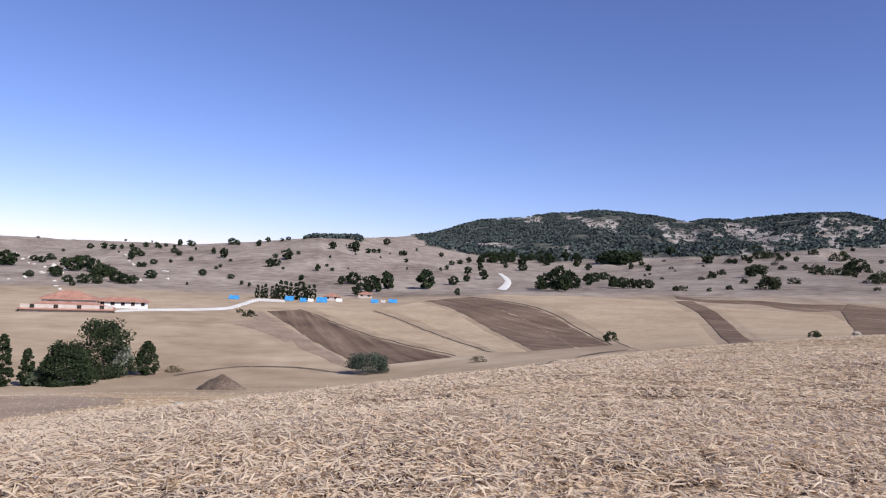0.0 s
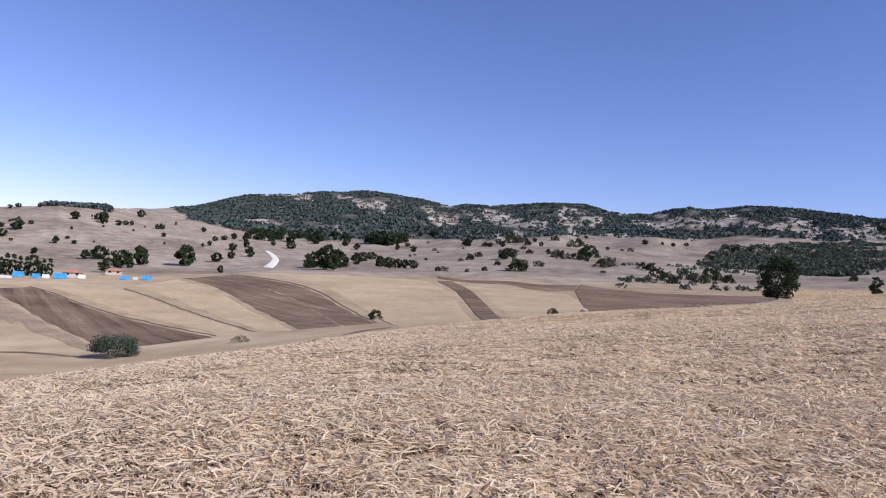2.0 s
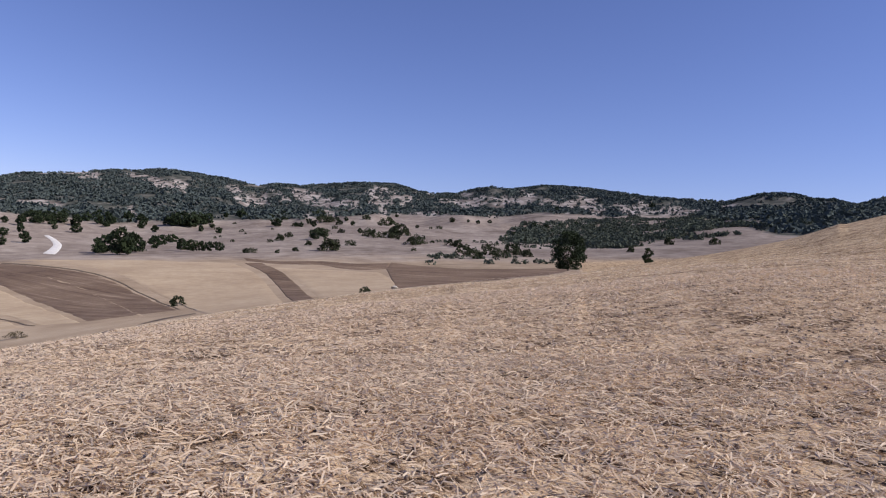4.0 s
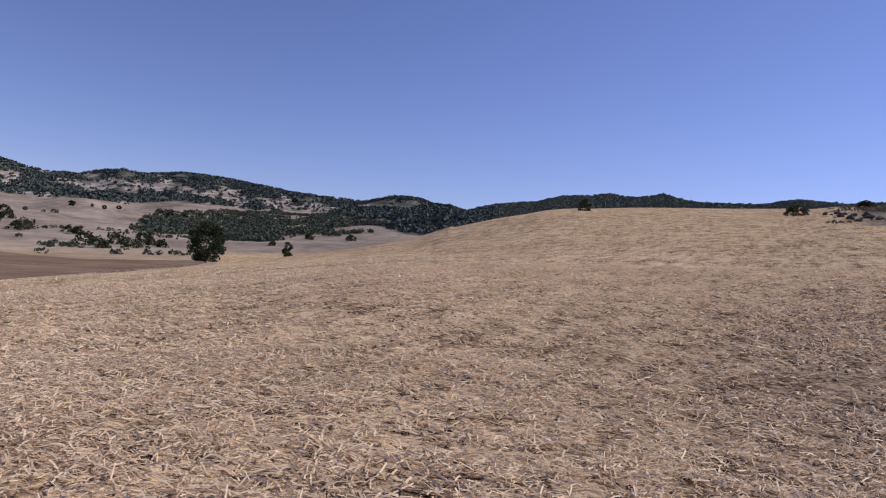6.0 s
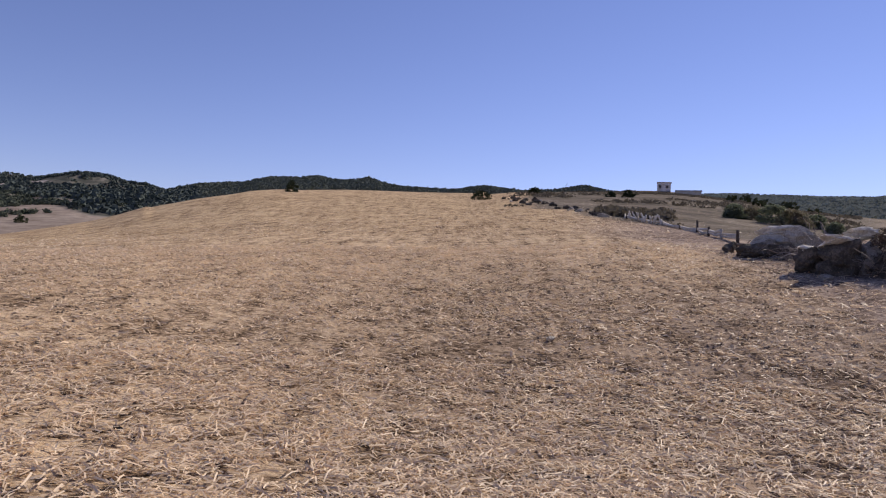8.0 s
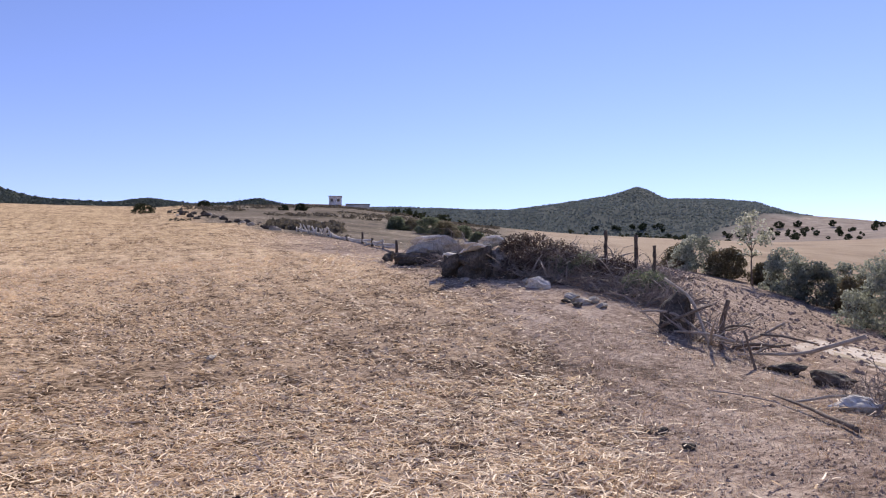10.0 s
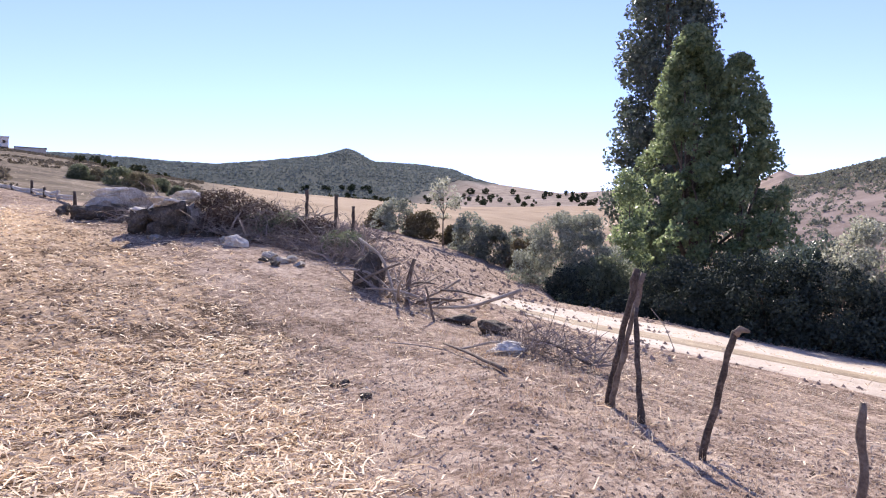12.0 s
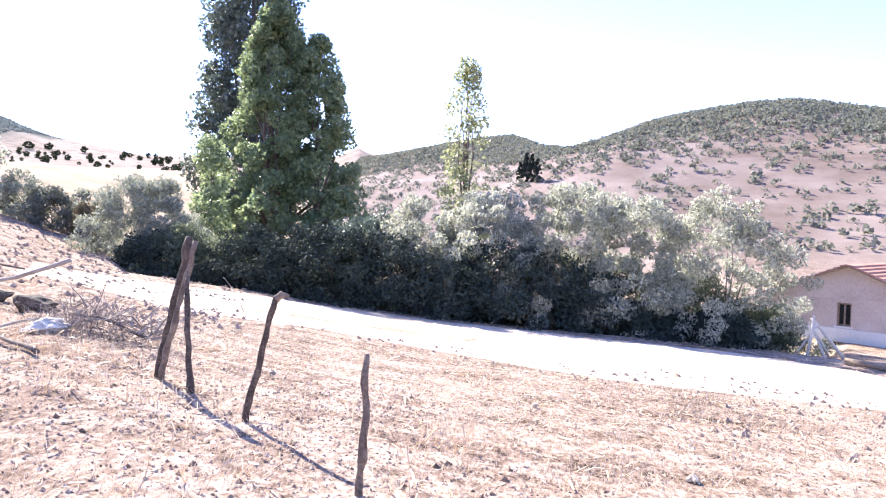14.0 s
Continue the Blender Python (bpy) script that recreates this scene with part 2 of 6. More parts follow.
def speckled(name, dark, mid, light, size, fine, roughness=0.9, relief=0.02, strength=0.6, vary=0.0):
    """A rough surface of three tones mixed at two scales, with relief."""
    m, n, l, p = shader(name)
    a, b = noise_node(n, l, size), noise_node(n, l, fine, 6, 0.7)
    f = maths(n, l, "ADD", maths(n, l, "MULTIPLY", a, 0.5), maths(n, l, "MULTIPLY", b, 0.5))
    r = ramp(n, [(0.36, dark), (0.5, mid), (0.64, light)])
    l.new(f, r.inputs["Fac"])
    col = r.outputs["Color"]
    if vary:
        info = n.new("ShaderNodeObjectInfo")
        col = mix(n, l, maths(n, l, "MULTIPLY", info.outputs["Random"], vary), col, dark)
    l.new(col, p.inputs["Base Color"])
    p.inputs["Roughness"].default_value = roughness
    p.inputs["Specular IOR Level"].default_value, p.inputs["Diffuse Roughness"].default_value = 0.25, 0.2
    bump(n, l, p, b, strength, relief)
    return m


def leafy(name, dark, light, through=0.25, roughness=0.6, sheen=0.3):
    """Foliage: every leaf its own tone, some light let through."""
    m, n, l, p = shader(name)
    geo, info = n.new("ShaderNodeNewGeometry"), n.new("ShaderNodeObjectInfo")
    r = ramp(n, [(0.0, dark), (1.0, light)])
    clump = noise_node(n, l, 1.6, 3)
    f = maths(n, l, "ADD", maths(n, l, "MULTIPLY", geo.outputs["Random Per Island"], 0.6), maths(n, l, "MULTIPLY", maths(n, l, "SUBTRACT", clump, 0.3), 0.6))
    l.new(f, r.inputs["Fac"])
    tone = mix(n, l, maths(n, l, "MULTIPLY", info.outputs["Random"], 0.35), r.outputs["Color"], dark)
    l.new(tone, p.inputs["Base Color"])
    p.inputs["Roughness"].default_value = roughness
    p.inputs["Specular IOR Level"].default_value = sheen
    t, s = n.new("ShaderNodeBsdfTranslucent"), n.new("ShaderNodeMixShader")
    l.new(tone, t.inputs["Color"])
    s.inputs[0].default_value = through
    l.new(p.outputs[0], s.inputs[1])
    l.new(t.outputs[0], s.inputs[2])
    l.new(s.outputs[0], n["Material Output"].inputs["Surface"])
    return m


def ground_material():
    m, n, l, p = shader("dry_ground")
    obj = n.new("ShaderNodeTexCoord").outputs["Object"]

    def cover(name):
        a = n.new("ShaderNodeAttribute")
        a.attribute_name = name
        return a.outputs["Fac"]

    # straw litter: streaks that lie along the drill rows, over crumbly soil
    turn = n.new("ShaderNodeMapping")
    turn.inputs["Rotation"].default_value, turn.inputs["Scale"].default_value = (0, 0, radians(28)), (1, 0.3, 1)
    l.new(obj, turn.inputs["Vector"])
    streak = noise_node(n, l, 0.05, 6, 0.75, turn.outputs["Vector"])
    crumb, patch_, broad, wide = noise_node(n, l, 0.12, 6, 0.75, obj), noise_node(n, l, 0.7, 6, 0.75, obj), noise_node(n, l, 9, 5, 0.6, obj), noise_node(n, l, 70, 5, 0.6, obj)
    rows = n.new("ShaderNodeMapping")
    rows.inputs["Rotation"].default_value, rows.inputs["Scale"].default_value = (0, 0, radians(-12)), (0.05, 1, 1)
    l.new(obj, rows.inputs["Vector"])
    furrow = noise_node(n, l, 0.45, 4, 0.6, rows.outputs["Vector"])
    parts_ = [(streak, 0.26), (crumb, 0.24), (patch_, 0.22), (noise_node(n, l, 2.4, 5, 0.7, obj), 0.1), (broad, 0.05), (furrow, 0.13)]
    f = maths(n, l, "MULTIPLY", parts_[0][0], parts_[0][1])
    for tex, share in parts_[1:]:
        f = maths(n, l, "ADD", f, maths(n, l, "MULTIPLY", tex, share))
    straw = ramp(n, [(0.445, (0.055, 0.034, 0.023)), (0.47, (0.225, 0.146, 0.086)), (0.497, (0.44, 0.306, 0.18)), (0.53, (0.65, 0.485, 0.3))])
    l.new(f, straw.inputs["Fac"])
    under = ramp(n, [(0.445, (0.042, 0.027, 0.018)), (0.468, (0.225, 0.15, 0.096)), (0.496, (0.46, 0.327, 0.21)), (0.528, (0.69, 0.52, 0.345))])
    l.new(f, under.inputs["Fac"])
    # darker litter tones, mixed in near the standpoint by bearing
    dark_litter = ramp(n, [(0.445, (0.028, 0.018, 0.013)), (0.472, (0.1, 0.068, 0.046)), (0.502, (0.22, 0.155, 0.105)), (0.54, (0.42, 0.31, 0.215))])
    l.new(f, dark_litter.inputs["Fac"])
    litter = mix(n, l, cover("dark_litter"), under.outputs["Color"], dark_litter.outputs["Color"])
    soil = ramp(n, [(0.43, (0.055, 0.04, 0.032)), (0.465, (0.178, 0.126, 0.096)), (0.505, (0.305, 0.226, 0.179)), (0.55, (0.49, 0.388, 0.312))])
    l.new(f, soil.inputs["Fac"])
    g = maths(n, l, "ADD", maths(n, l, "MULTIPLY", broad, 0.5), maths(n, l, "MULTIPLY", wide, 0.5))
    pasture = ramp(n, [(0.36, (0.155, 0.12, 0.098)), (0.46, (0.235, 0.188, 0.155)), (0.54, (0.295, 0.242, 0.2)), (0.64, (0.39, 0.33, 0.277))])
    l.new(g, pasture.inputs["Fac"])
    gold = ramp(n, [(0.36, (0.265, 0.195, 0.13)), (0.5, (0.36, 0.272, 0.186)), (0.64, (0.45, 0.352, 0.25))])
    l.new(g, gold.inputs["Fac"])
    h2 = maths(n, l, "ADD", maths(n, l, "MULTIPLY", broad, 0.4), maths(n, l, "MULTIPLY", patch_, 0.6))
    rough = ramp(n, [(0.38, (0.07, 0.058, 0.045)), (0.47, (0.145, 0.12, 0.092)), (0.54, (0.205, 0.168, 0.128)), (0.62, (0.33, 0.275, 0.215))])
    l.new(h2, rough.inputs["Fac"])
    pink = ramp(n, [(0.36, (0.165, 0.125, 0.108)), (0.5, (0.24, 0.19, 0.168)), (0.64, (0.32, 0.262, 0.235))])
    l.new(g, pink.inputs["Fac"])
    rocky = noise_node(n, l, 26, 5, 0.65, obj)
    understorey = ramp(n, [(0.4, (0.05, 0.056, 0.047)), (0.52, (0.085, 0.085, 0.072)), (0.62, (0.15, 0.138, 0.118))])
    l.new(rocky, understorey.inputs["Fac"])
    crag = ramp(n, [(0.4, (0.16, 0.132, 0.113)), (0.5, (0.29, 0.25, 0.218)), (0.6, (0.43, 0.385, 0.345))])
    l.new(rocky, crag.inputs["Fac"])
    wood = mix(n, l, cover("crag"), understorey.outputs["Color"], crag.outputs["Color"])
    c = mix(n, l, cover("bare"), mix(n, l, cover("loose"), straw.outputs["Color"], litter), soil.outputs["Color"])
    c = mix(n, l, cover("gold"), c, gold.outputs["Color"])
    c = mix(n, l, cover("pasture"), c, pasture.outputs["Color"])
    c = mix(n, l, cover("rough"), c, rough.outputs["Color"])
    c = mix(n, l, cover("pink"), c, pink.outputs["Color"])
    # hazy: ground under the far hill woods, haze tint put into its colour
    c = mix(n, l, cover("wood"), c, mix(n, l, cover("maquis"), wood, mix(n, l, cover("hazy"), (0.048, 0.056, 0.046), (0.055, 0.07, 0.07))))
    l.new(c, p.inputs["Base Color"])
    p.inputs["Roughness"].default_value, p.inputs["Specular IOR Level"].default_value, p.inputs["Diffuse Roughness"].default_value = 0.95, 0.02, 0.25
    bump(n, l, p, f, 1.0, 0.1)
    return m


def ploughed_soil():
    """Dark turned soil with furrows that run down the slope."""
    m, n, l, p = shader("ploughed_soil")
    obj = n.new("ShaderNodeTexCoord").outputs["Object"]
    turn = n.new("ShaderNodeMapping")
    turn.vector_type = "TEXTURE"
    turn.inputs["Rotation"].default_value, turn.inputs["Scale"].default_value = (0, 0, radians(90 - FURROW_BEARING)), (30, 1, 1)
    l.new(obj, turn.inputs["Vector"])
    lines, clump, wide = noise_node(n, l, 2.6, 4, 0.65, turn.outputs["Vector"]), noise_node(n, l, 1.2, 6, 0.7, obj), noise_node(n, l, 22, 4, 0.6, obj)
    f = maths(n, l, "ADD", maths(n, l, "MULTIPLY", lines, 0.5), maths(n, l, "ADD", maths(n, l, "MULTIPLY", clump, 0.2), maths(n, l, "MULTIPLY", wide, 0.3)))
    r = ramp(n, [(0.38, (0.085, 0.053, 0.033)), (0.48, (0.165, 0.108, 0.069)), (0.55, (0.215, 0.147, 0.096)), (0.63, (0.33, 0.24, 0.16))])
    l.new(f, r.inputs["Fac"])
    l.new(r.outputs["Color"], p.inputs["Base Color"])
    p.inputs["Roughness"].default_value, p.inputs["Specular IOR Level"].default_value = 0.95, 0.15
    bump(n, l, p, f, 1.0, 0.4)
    return m


FURROW_BEARING = 165
MAT = {
    "ground": ground_material(),
    "ploughed": ploughed_soil(),
    "moundsoil": speckled("dumped_soil", (0.055, 0.04, 0.03), (0.125, 0.09, 0.067), (0.24, 0.178, 0.135), 1.6, 0.2, relief=0.08),
    "fallow": speckled("fallow_soil", (0.2, 0.14, 0.095), (0.29, 0.21, 0.145), (0.39, 0.29, 0.19), 9, 0.9, relief=0.15),
    "stubble": speckled("pale_stubble", (0.33, 0.235, 0.145), (0.42, 0.31, 0.195), (0.5, 0.385, 0.25), 22, 2.5, relief=0.1),
    "dusty": speckled("white_dust", (0.34, 0.275, 0.22), (0.47, 0.395, 0.325), (0.6, 0.525, 0.45), 2.5, 0.15, relief=0.03),
    "ridge": speckled("rough_dry_ridge", (0.07, 0.048, 0.032), (0.12, 0.085, 0.056), (0.22, 0.165, 0.11), 4, 0.6, relief=0.15),
    "chalk": speckled("white_road_gravel", (0.52, 0.48, 0.43), (0.66, 0.62, 0.56), (0.76, 0.73, 0.68), 6, 0.4, relief=0.03),
    "rut": speckled("grassy_rut", (0.2, 0.15, 0.1), (0.32, 0.25, 0.17), (0.46, 0.38, 0.27), 1.2, 0.1, relief=0.03),
    "straw": leafy("straw", (0.56, 0.415, 0.29), (0.96, 0.82, 0.62), 0.3, 0.55),
    "drygrass": leafy("bleached_grass", (0.33, 0.265, 0.205), (0.74, 0.64, 0.52), 0.3, 0.6),
    "clod": speckled("soil_clod", (0.09, 0.06, 0.045), (0.17, 0.12, 0.09), (0.28, 0.21, 0.16), 0.2, 0.03, relief=0.01),
    "bark": speckled("grey_bark", (0.07, 0.05, 0.04), (0.16, 0.125, 0.1), (0.27, 0.22, 0.18), 0.25, 0.03, relief=0.01),
    "postwood": speckled("dark_split_postwood", (0.03, 0.023, 0.02), (0.085, 0.065, 0.053), (0.17, 0.135, 0.11), 0.2, 0.025, relief=0.012),
    "crumb": speckled("soil_crumb", (0.2, 0.145, 0.11), (0.33, 0.245, 0.19), (0.48, 0.38, 0.3), 0.3, 0.04, relief=0.01),
    "dead": speckled("weathered_deadwood", (0.2, 0.165, 0.135), (0.34, 0.29, 0.245), (0.5, 0.45, 0.39), 0.3, 0.03, relief=0.008),
    "palewood": speckled("bleached_wood", (0.38, 0.34, 0.29), (0.55, 0.5, 0.44), (0.68, 0.63, 0.57), 0.3, 0.03, relief=0.006),
    "twig": leafy("dry_twigs", (0.12, 0.095, 0.083), (0.5, 0.43, 0.385), 0.0, 0.8),
    "limestone": speckled("pale_limestone", (0.2, 0.17, 0.14), (0.4, 0.355, 0.3), (0.6, 0.55, 0.475), 0.5, 0.05, relief=0.03),
    # white enough for sunlit rock tops; pale loose stones share it
    "whitestone": speckled("bleached_sunlit_stone", (0.34, 0.3, 0.26), (0.6, 0.56, 0.5), (0.76, 0.73, 0.68), 0.5, 0.05, relief=0.02),
    "greyrock": speckled("grey_weathered_rock", (0.12, 0.1, 0.085), (0.27, 0.24, 0.21), (0.46, 0.42, 0.38), 0.45, 0.05, relief=0.03),
    # darkened for the shaded faces of the fence rocks; loose stones share it
    "darkstone": speckled("dark_shaded_stone", (0.03, 0.026, 0.022), (0.078, 0.065, 0.053), (0.18, 0.152, 0.126), 0.35, 0.05, relief=0.03),
    "oak": leafy("oak_leaves", (0.022, 0.032, 0.016), (0.062, 0.08, 0.038), 0.1, 0.8, 0.1),
    "scrub": leafy("scrub_leaves", (0.03, 0.04, 0.02), (0.075, 0.08, 0.045), 0.1, 0.9, 0.05),
    "greyscrub": leafy("grey_scrub_leaves", (0.13, 0.14, 0.115), (0.28, 0.29, 0.235), 0.3, 0.9, 0.05),
    # bluer than plain leaves: distance haze is put into the colour
    "pine": leafy("haze_tinted_canopy", (0.062, 0.077, 0.072), (0.105, 0.124, 0.114), 0.0, 1.0, 0.0),
    "thicket": leafy("thicket_leaves", (0.045, 0.058, 0.045), (0.13, 0.142, 0.105), 0.1, 0.9, 0.05),
    # both far leaf colours are paled to carry the haze of distance
    "hazewood": leafy("haze_tinted_hill_leaves", (0.125, 0.15, 0.152), (0.17, 0.2, 0.203), 0.4, 1.0, 0.0),
    "maquis": leafy("haze_tinted_maquis", (0.09, 0.105, 0.092), (0.16, 0.175, 0.15), 0.1, 1.0, 0.0),
    "poplar": leafy("poplar_leaves", (0.1, 0.15, 0.08), (0.46, 0.53, 0.28), 0.5, 0.45, 0.4),
    "poplar_dark": leafy("dark_poplar_leaves", (0.05, 0.075, 0.06), (0.19, 0.23, 0.18), 0.35, 0.4, 0.5),
    # as dark as the shade under the hedge, put into the leaf colour
    "shade": leafy("shade_dark_leaves", (0.026, 0.037, 0.031), (0.08, 0.1, 0.083), 0.08, 0.8, 0.08),
    "poplar_pale": leafy("yellowing_poplar_leaves", (0.2, 0.23, 0.12), (0.58, 0.58, 0.33), 0.5, 0.35, 0.6),
    "silver": leafy("silver_willow_leaves", (0.16, 0.175, 0.125), (0.84, 0.84, 0.71), 0.46, 0.55, 0.25),
    "willow_dim": leafy("grey_willow_leaves", (0.14, 0.16, 0.125), (0.58, 0.6, 0.5), 0.38, 0.6, 0.2),
    "dull": leafy("dull_bush_leaves", (0.07, 0.09, 0.058), (0.26, 0.29, 0.19), 0.45),
    "heath": leafy("dry_heath", (0.08, 0.07, 0.056), (0.22, 0.19, 0.15), 0.3, 0.9, 0.05),
    "dullbrown": leafy("brownish_bush_leaves", (0.1, 0.09, 0.062), (0.29, 0.255, 0.175), 0.45),
    "bramble": leafy("dry_bramble_leaves", (0.05, 0.034, 0.028), (0.16, 0.11, 0.085), 0.15),
    "drybush": leafy("dry_bush_leaves", (0.1, 0.085, 0.05), (0.24, 0.19, 0.11), 0.2),
    "tile": speckled("terracotta_tiles", (0.28, 0.14, 0.1), (0.41, 0.215, 0.155), (0.52, 0.32, 0.245), 1.5, 0.2, 0.8, 0.01, vary=0.4),
    "plaster": speckled("pinkish_mud_plaster", (0.42, 0.35, 0.3), (0.54, 0.46, 0.41), (0.64, 0.57, 0.52), 1.2, 0.1, relief=0.01),
    "greyplaster": speckled("grey_lime_plaster", (0.5, 0.45, 0.42), (0.68, 0.63, 0.6), (0.78, 0.74, 0.71), 1.2, 0.1, relief=0.01),
    "whitewash": speckled("whitewash", (0.62, 0.6, 0.57), (0.74, 0.72, 0.69), (0.8, 0.79, 0.77), 1.5, 0.1, relief=0.005),
    "concrete": speckled("bare_concrete_block", (0.36, 0.33, 0.3), (0.5, 0.46, 0.42), (0.6, 0.56, 0.51), 1.5, 0.2, relief=0.01),
    "tarp": speckled("blue_tarpaulin", (0.03, 0.18, 0.44), (0.055, 0.28, 0.6), (0.13, 0.4, 0.7), 1.0, 0.1, 0.45, 0.01),
    "opening": speckled("dark_window_glass", (0.012, 0.012, 0.014), (0.02, 0.02, 0.022), (0.035, 0.035, 0.04), 0.6, 0.1, 0.25, 0.001),
    "timber": speckled("old_timber", (0.16, 0.115, 0.085), (0.26, 0.2, 0.15), (0.38, 0.31, 0.24), 0.3, 0.04, relief=0.005),
}


# ---- mesh helpers ----
def mesh_from(name, verts, faces, material, smooth_=False):
    me = bpy.data.meshes.new(name)
    me.from_pydata([tuple(v) for v in verts] if not isinstance(verts, np.ndarray) else verts.tolist(), [], faces if isinstance(faces, list) else faces.tolist())
    me.materials.append(material)
    if smooth_:
        me.polygons.foreach_set("use_smooth", np.ones(len(me.polygons), bool))
    me.update()
    return me


def part(name, bm, material, parent=None, label="", smooth_=False):
    """One mesh object from a bmesh or a ready mesh, under a thing or a part."""
    if isinstance(bm, bmesh.types.BMesh):
        me = bpy.data.meshes.new(name)
        bmesh.ops.recalc_face_normals(bm, faces=bm.faces)
        bm.to_mesh(me)
        bm.free()
        me.materials.append(material)
    else:
        me = bm
    if smooth_:
        me.polygons.foreach_set("use_smooth", np.ones(len(me.polygons), bool))
    ob = new(name, me)
    if parent is not None:
        ob.parent = parent
    if label:
        ob["label"] = label
    return ob


def thing(name, place, label, category, group="", rz=0.0, kind=""):
    e = new(name)
    e.empty_display_size = 0.2
    e.location, e.rotation_euler = place, (0, 0, radians(rz))
    return tagged(e, label, category, group, kind)


def tube_data(points, radii, sides=6, seed=0):
    """Vertices and faces of a tapered tube along points."""
    pts = [Vector(p) for p in points]
    verts, faces = [], []
    for i, p in enumerate(pts):
        axis = (pts[min(i + 1, len(pts) - 1)] - pts[max(i - 1, 0)]).normalized()
        u = axis.cross(Vector((0.31, 0.77, 0.55))).normalized()
        v = axis.cross(u)
        for k in range(sides):
            a = 2 * math.pi * k / sides + seed
            verts.append(p + (u * math.cos(a) + v * math.sin(a)) * radii[i])
    for i in range(len(pts) - 1):
        for k in range(sides):
            q = (k + 1) % sides
            faces.append((i * sides + k, i * sides + q, (i + 1) * sides + q, (i + 1) * sides + k))
    faces.append(tuple(range(sides))[::-1])
    faces.append(tuple((len(pts) - 1) * sides + k for k in range(sides)))
    return verts, faces


def join_data(chunks):
    verts, faces = [], []
    for v, f in chunks:
        k = len(verts)
        verts.extend(v)
        faces.extend(tuple(i + k for i in q) for q in f)
    return verts, faces


def tube(name, points, radii, material, parent=None, sides=7, label=""):
    v, f = tube_data(points, radii, sides)
    return part(name, mesh_from(name, v, f, material, True), None, parent, label)


def leaf_mesh(name, centres, size, material, r, droop=0.0, aspect=0.6):
    """Many small leaves, each a diamond bent along its midrib, turned at random."""
    n = len(centres)
    axis = r.normal(size=(n, 3))
    axis[:, 2] -= droop
    axis /= np.linalg.norm(axis, axis=1, keepdims=True)
    other = np.cross(axis, r.normal(size=(n, 3)))
    other /= np.linalg.norm(other, axis=1, keepdims=True)
    up = np.cross(axis, other)
    s = (size * r.uniform(0.6, 1.4, n))[:, None]
    a, b = centres - axis * s * 0.5, centres + axis * s * 0.5
    c = centres + other * s * aspect * 0.5 + up * s * 0.12
    d = centres - other * s * aspect * 0.5 + up * s * 0.12
    verts = np.stack([a, c, b, d], 1).reshape(-1, 3)
    me = bpy.data.meshes.new(name)
    me.vertices.add(4 * n)
    me.vertices.foreach_set("co", verts.ravel().astype(np.float32))
    me.loops.add(4 * n)
    me.loops.foreach_set("vertex_index", np.arange(4 * n, dtype=np.int32))
    me.polygons.add(n)
    me.polygons.foreach_set("loop_start", np.arange(0, 4 * n, 4, dtype=np.int32))
    me.polygons.foreach_set("loop_total", np.full(n, 4, np.int32))
    me.materials.append(material)
    me.update(calc_edges=True)
    return me


# ---- the ground ----
# bare crags on the mountain: bearing, slope, and half widths of each in degrees
CRAGS = [(13.2, 4.3, 1.7, 0.5), (6.3, 4.5, 3.0, 0.35), (10.5, 4.8, 1.6, 0.25), (3.5, 2.2, 2.0, 0.25), (21.8, 4.2, 2.2, 0.7), (26.0, 3.7, 3.0, 0.5), (30.5, 4.2, 1.8, 0.7), (36.5, 4.2, 2.6, 1.0), (19.3, 3.4, 1.5, 0.4), (33.0, 3.4, 2.5, 0.4),
         (44.0, 4.8, 2.2, 0.5), (49.5, 4.4, 2.5, 0.4), (29.0, 5.2, 1.0, 0.3), (53.5, 4.4, 2.0, 0.4)]


def wood_foot(b):
    """Slope in degrees at which the mountain's woods begin."""
    return np.interp(b, [-6, -1, 3, 8, 13, 16.5, 21, 25.5, 31, 37, 42, 46, 51, 54, 58, 62, 64], [5.0, 1.7, 1.2, 1.1, 1.35, 1.8, 2.15, 2.6, 2.9, 3.3, 3.75, 3.9, 3.9, 4.1, 3.6, 2.6, 2.2])


def mountain_wood(x, y, z):
    """How wooded the mountain is, 0 to 1."""
    b, d = np.degrees(np.arctan2(x, y)), np.hypot(x, y)
    s = np.degrees(np.arctan2(z - EYE_Z, d))
    return smooth(-0.12, 0.12, s - wood_foot(b) + 0.45 * fbm(x, y, 120, 4, 71)) * (d > 620) * (b < 66) * smooth(-5, -2, b)


def crag_cover(x, y, z):
    """How bare the mountain is, 0 to 1."""
    b, d = np.degrees(np.arctan2(x, y)), np.hypot(x, y)
    slope = np.degrees(np.arctan2(z - EYE_Z, d))
    c = 0.0
    for cb, cs, wb, ws in CRAGS:
        c = c + np.exp(-(((b - cb) / wb) ** 2 + ((slope - cs) / ws) ** 2))
    along, up = np.radians(b) * 1900, z  # the face is broken along its length and height, not its depth
    open_slope = 0.42 * smooth(42, 46, b) * smooth(62, 58, b) * smooth(4.2, 3.2, slope)
    c = np.minimum(c, 1.0) * 0.68 + open_slope + 0.09 * smooth(17, 23, b) + 0.75 * fbm(along + 0.5 * up, up, 46, 5, 173) + 0.55 * fbm(along - 0.3 * up, up, 17, 4, 171)
    return smooth(0.3, 0.58, c) * (b > -4) * (b < 64)


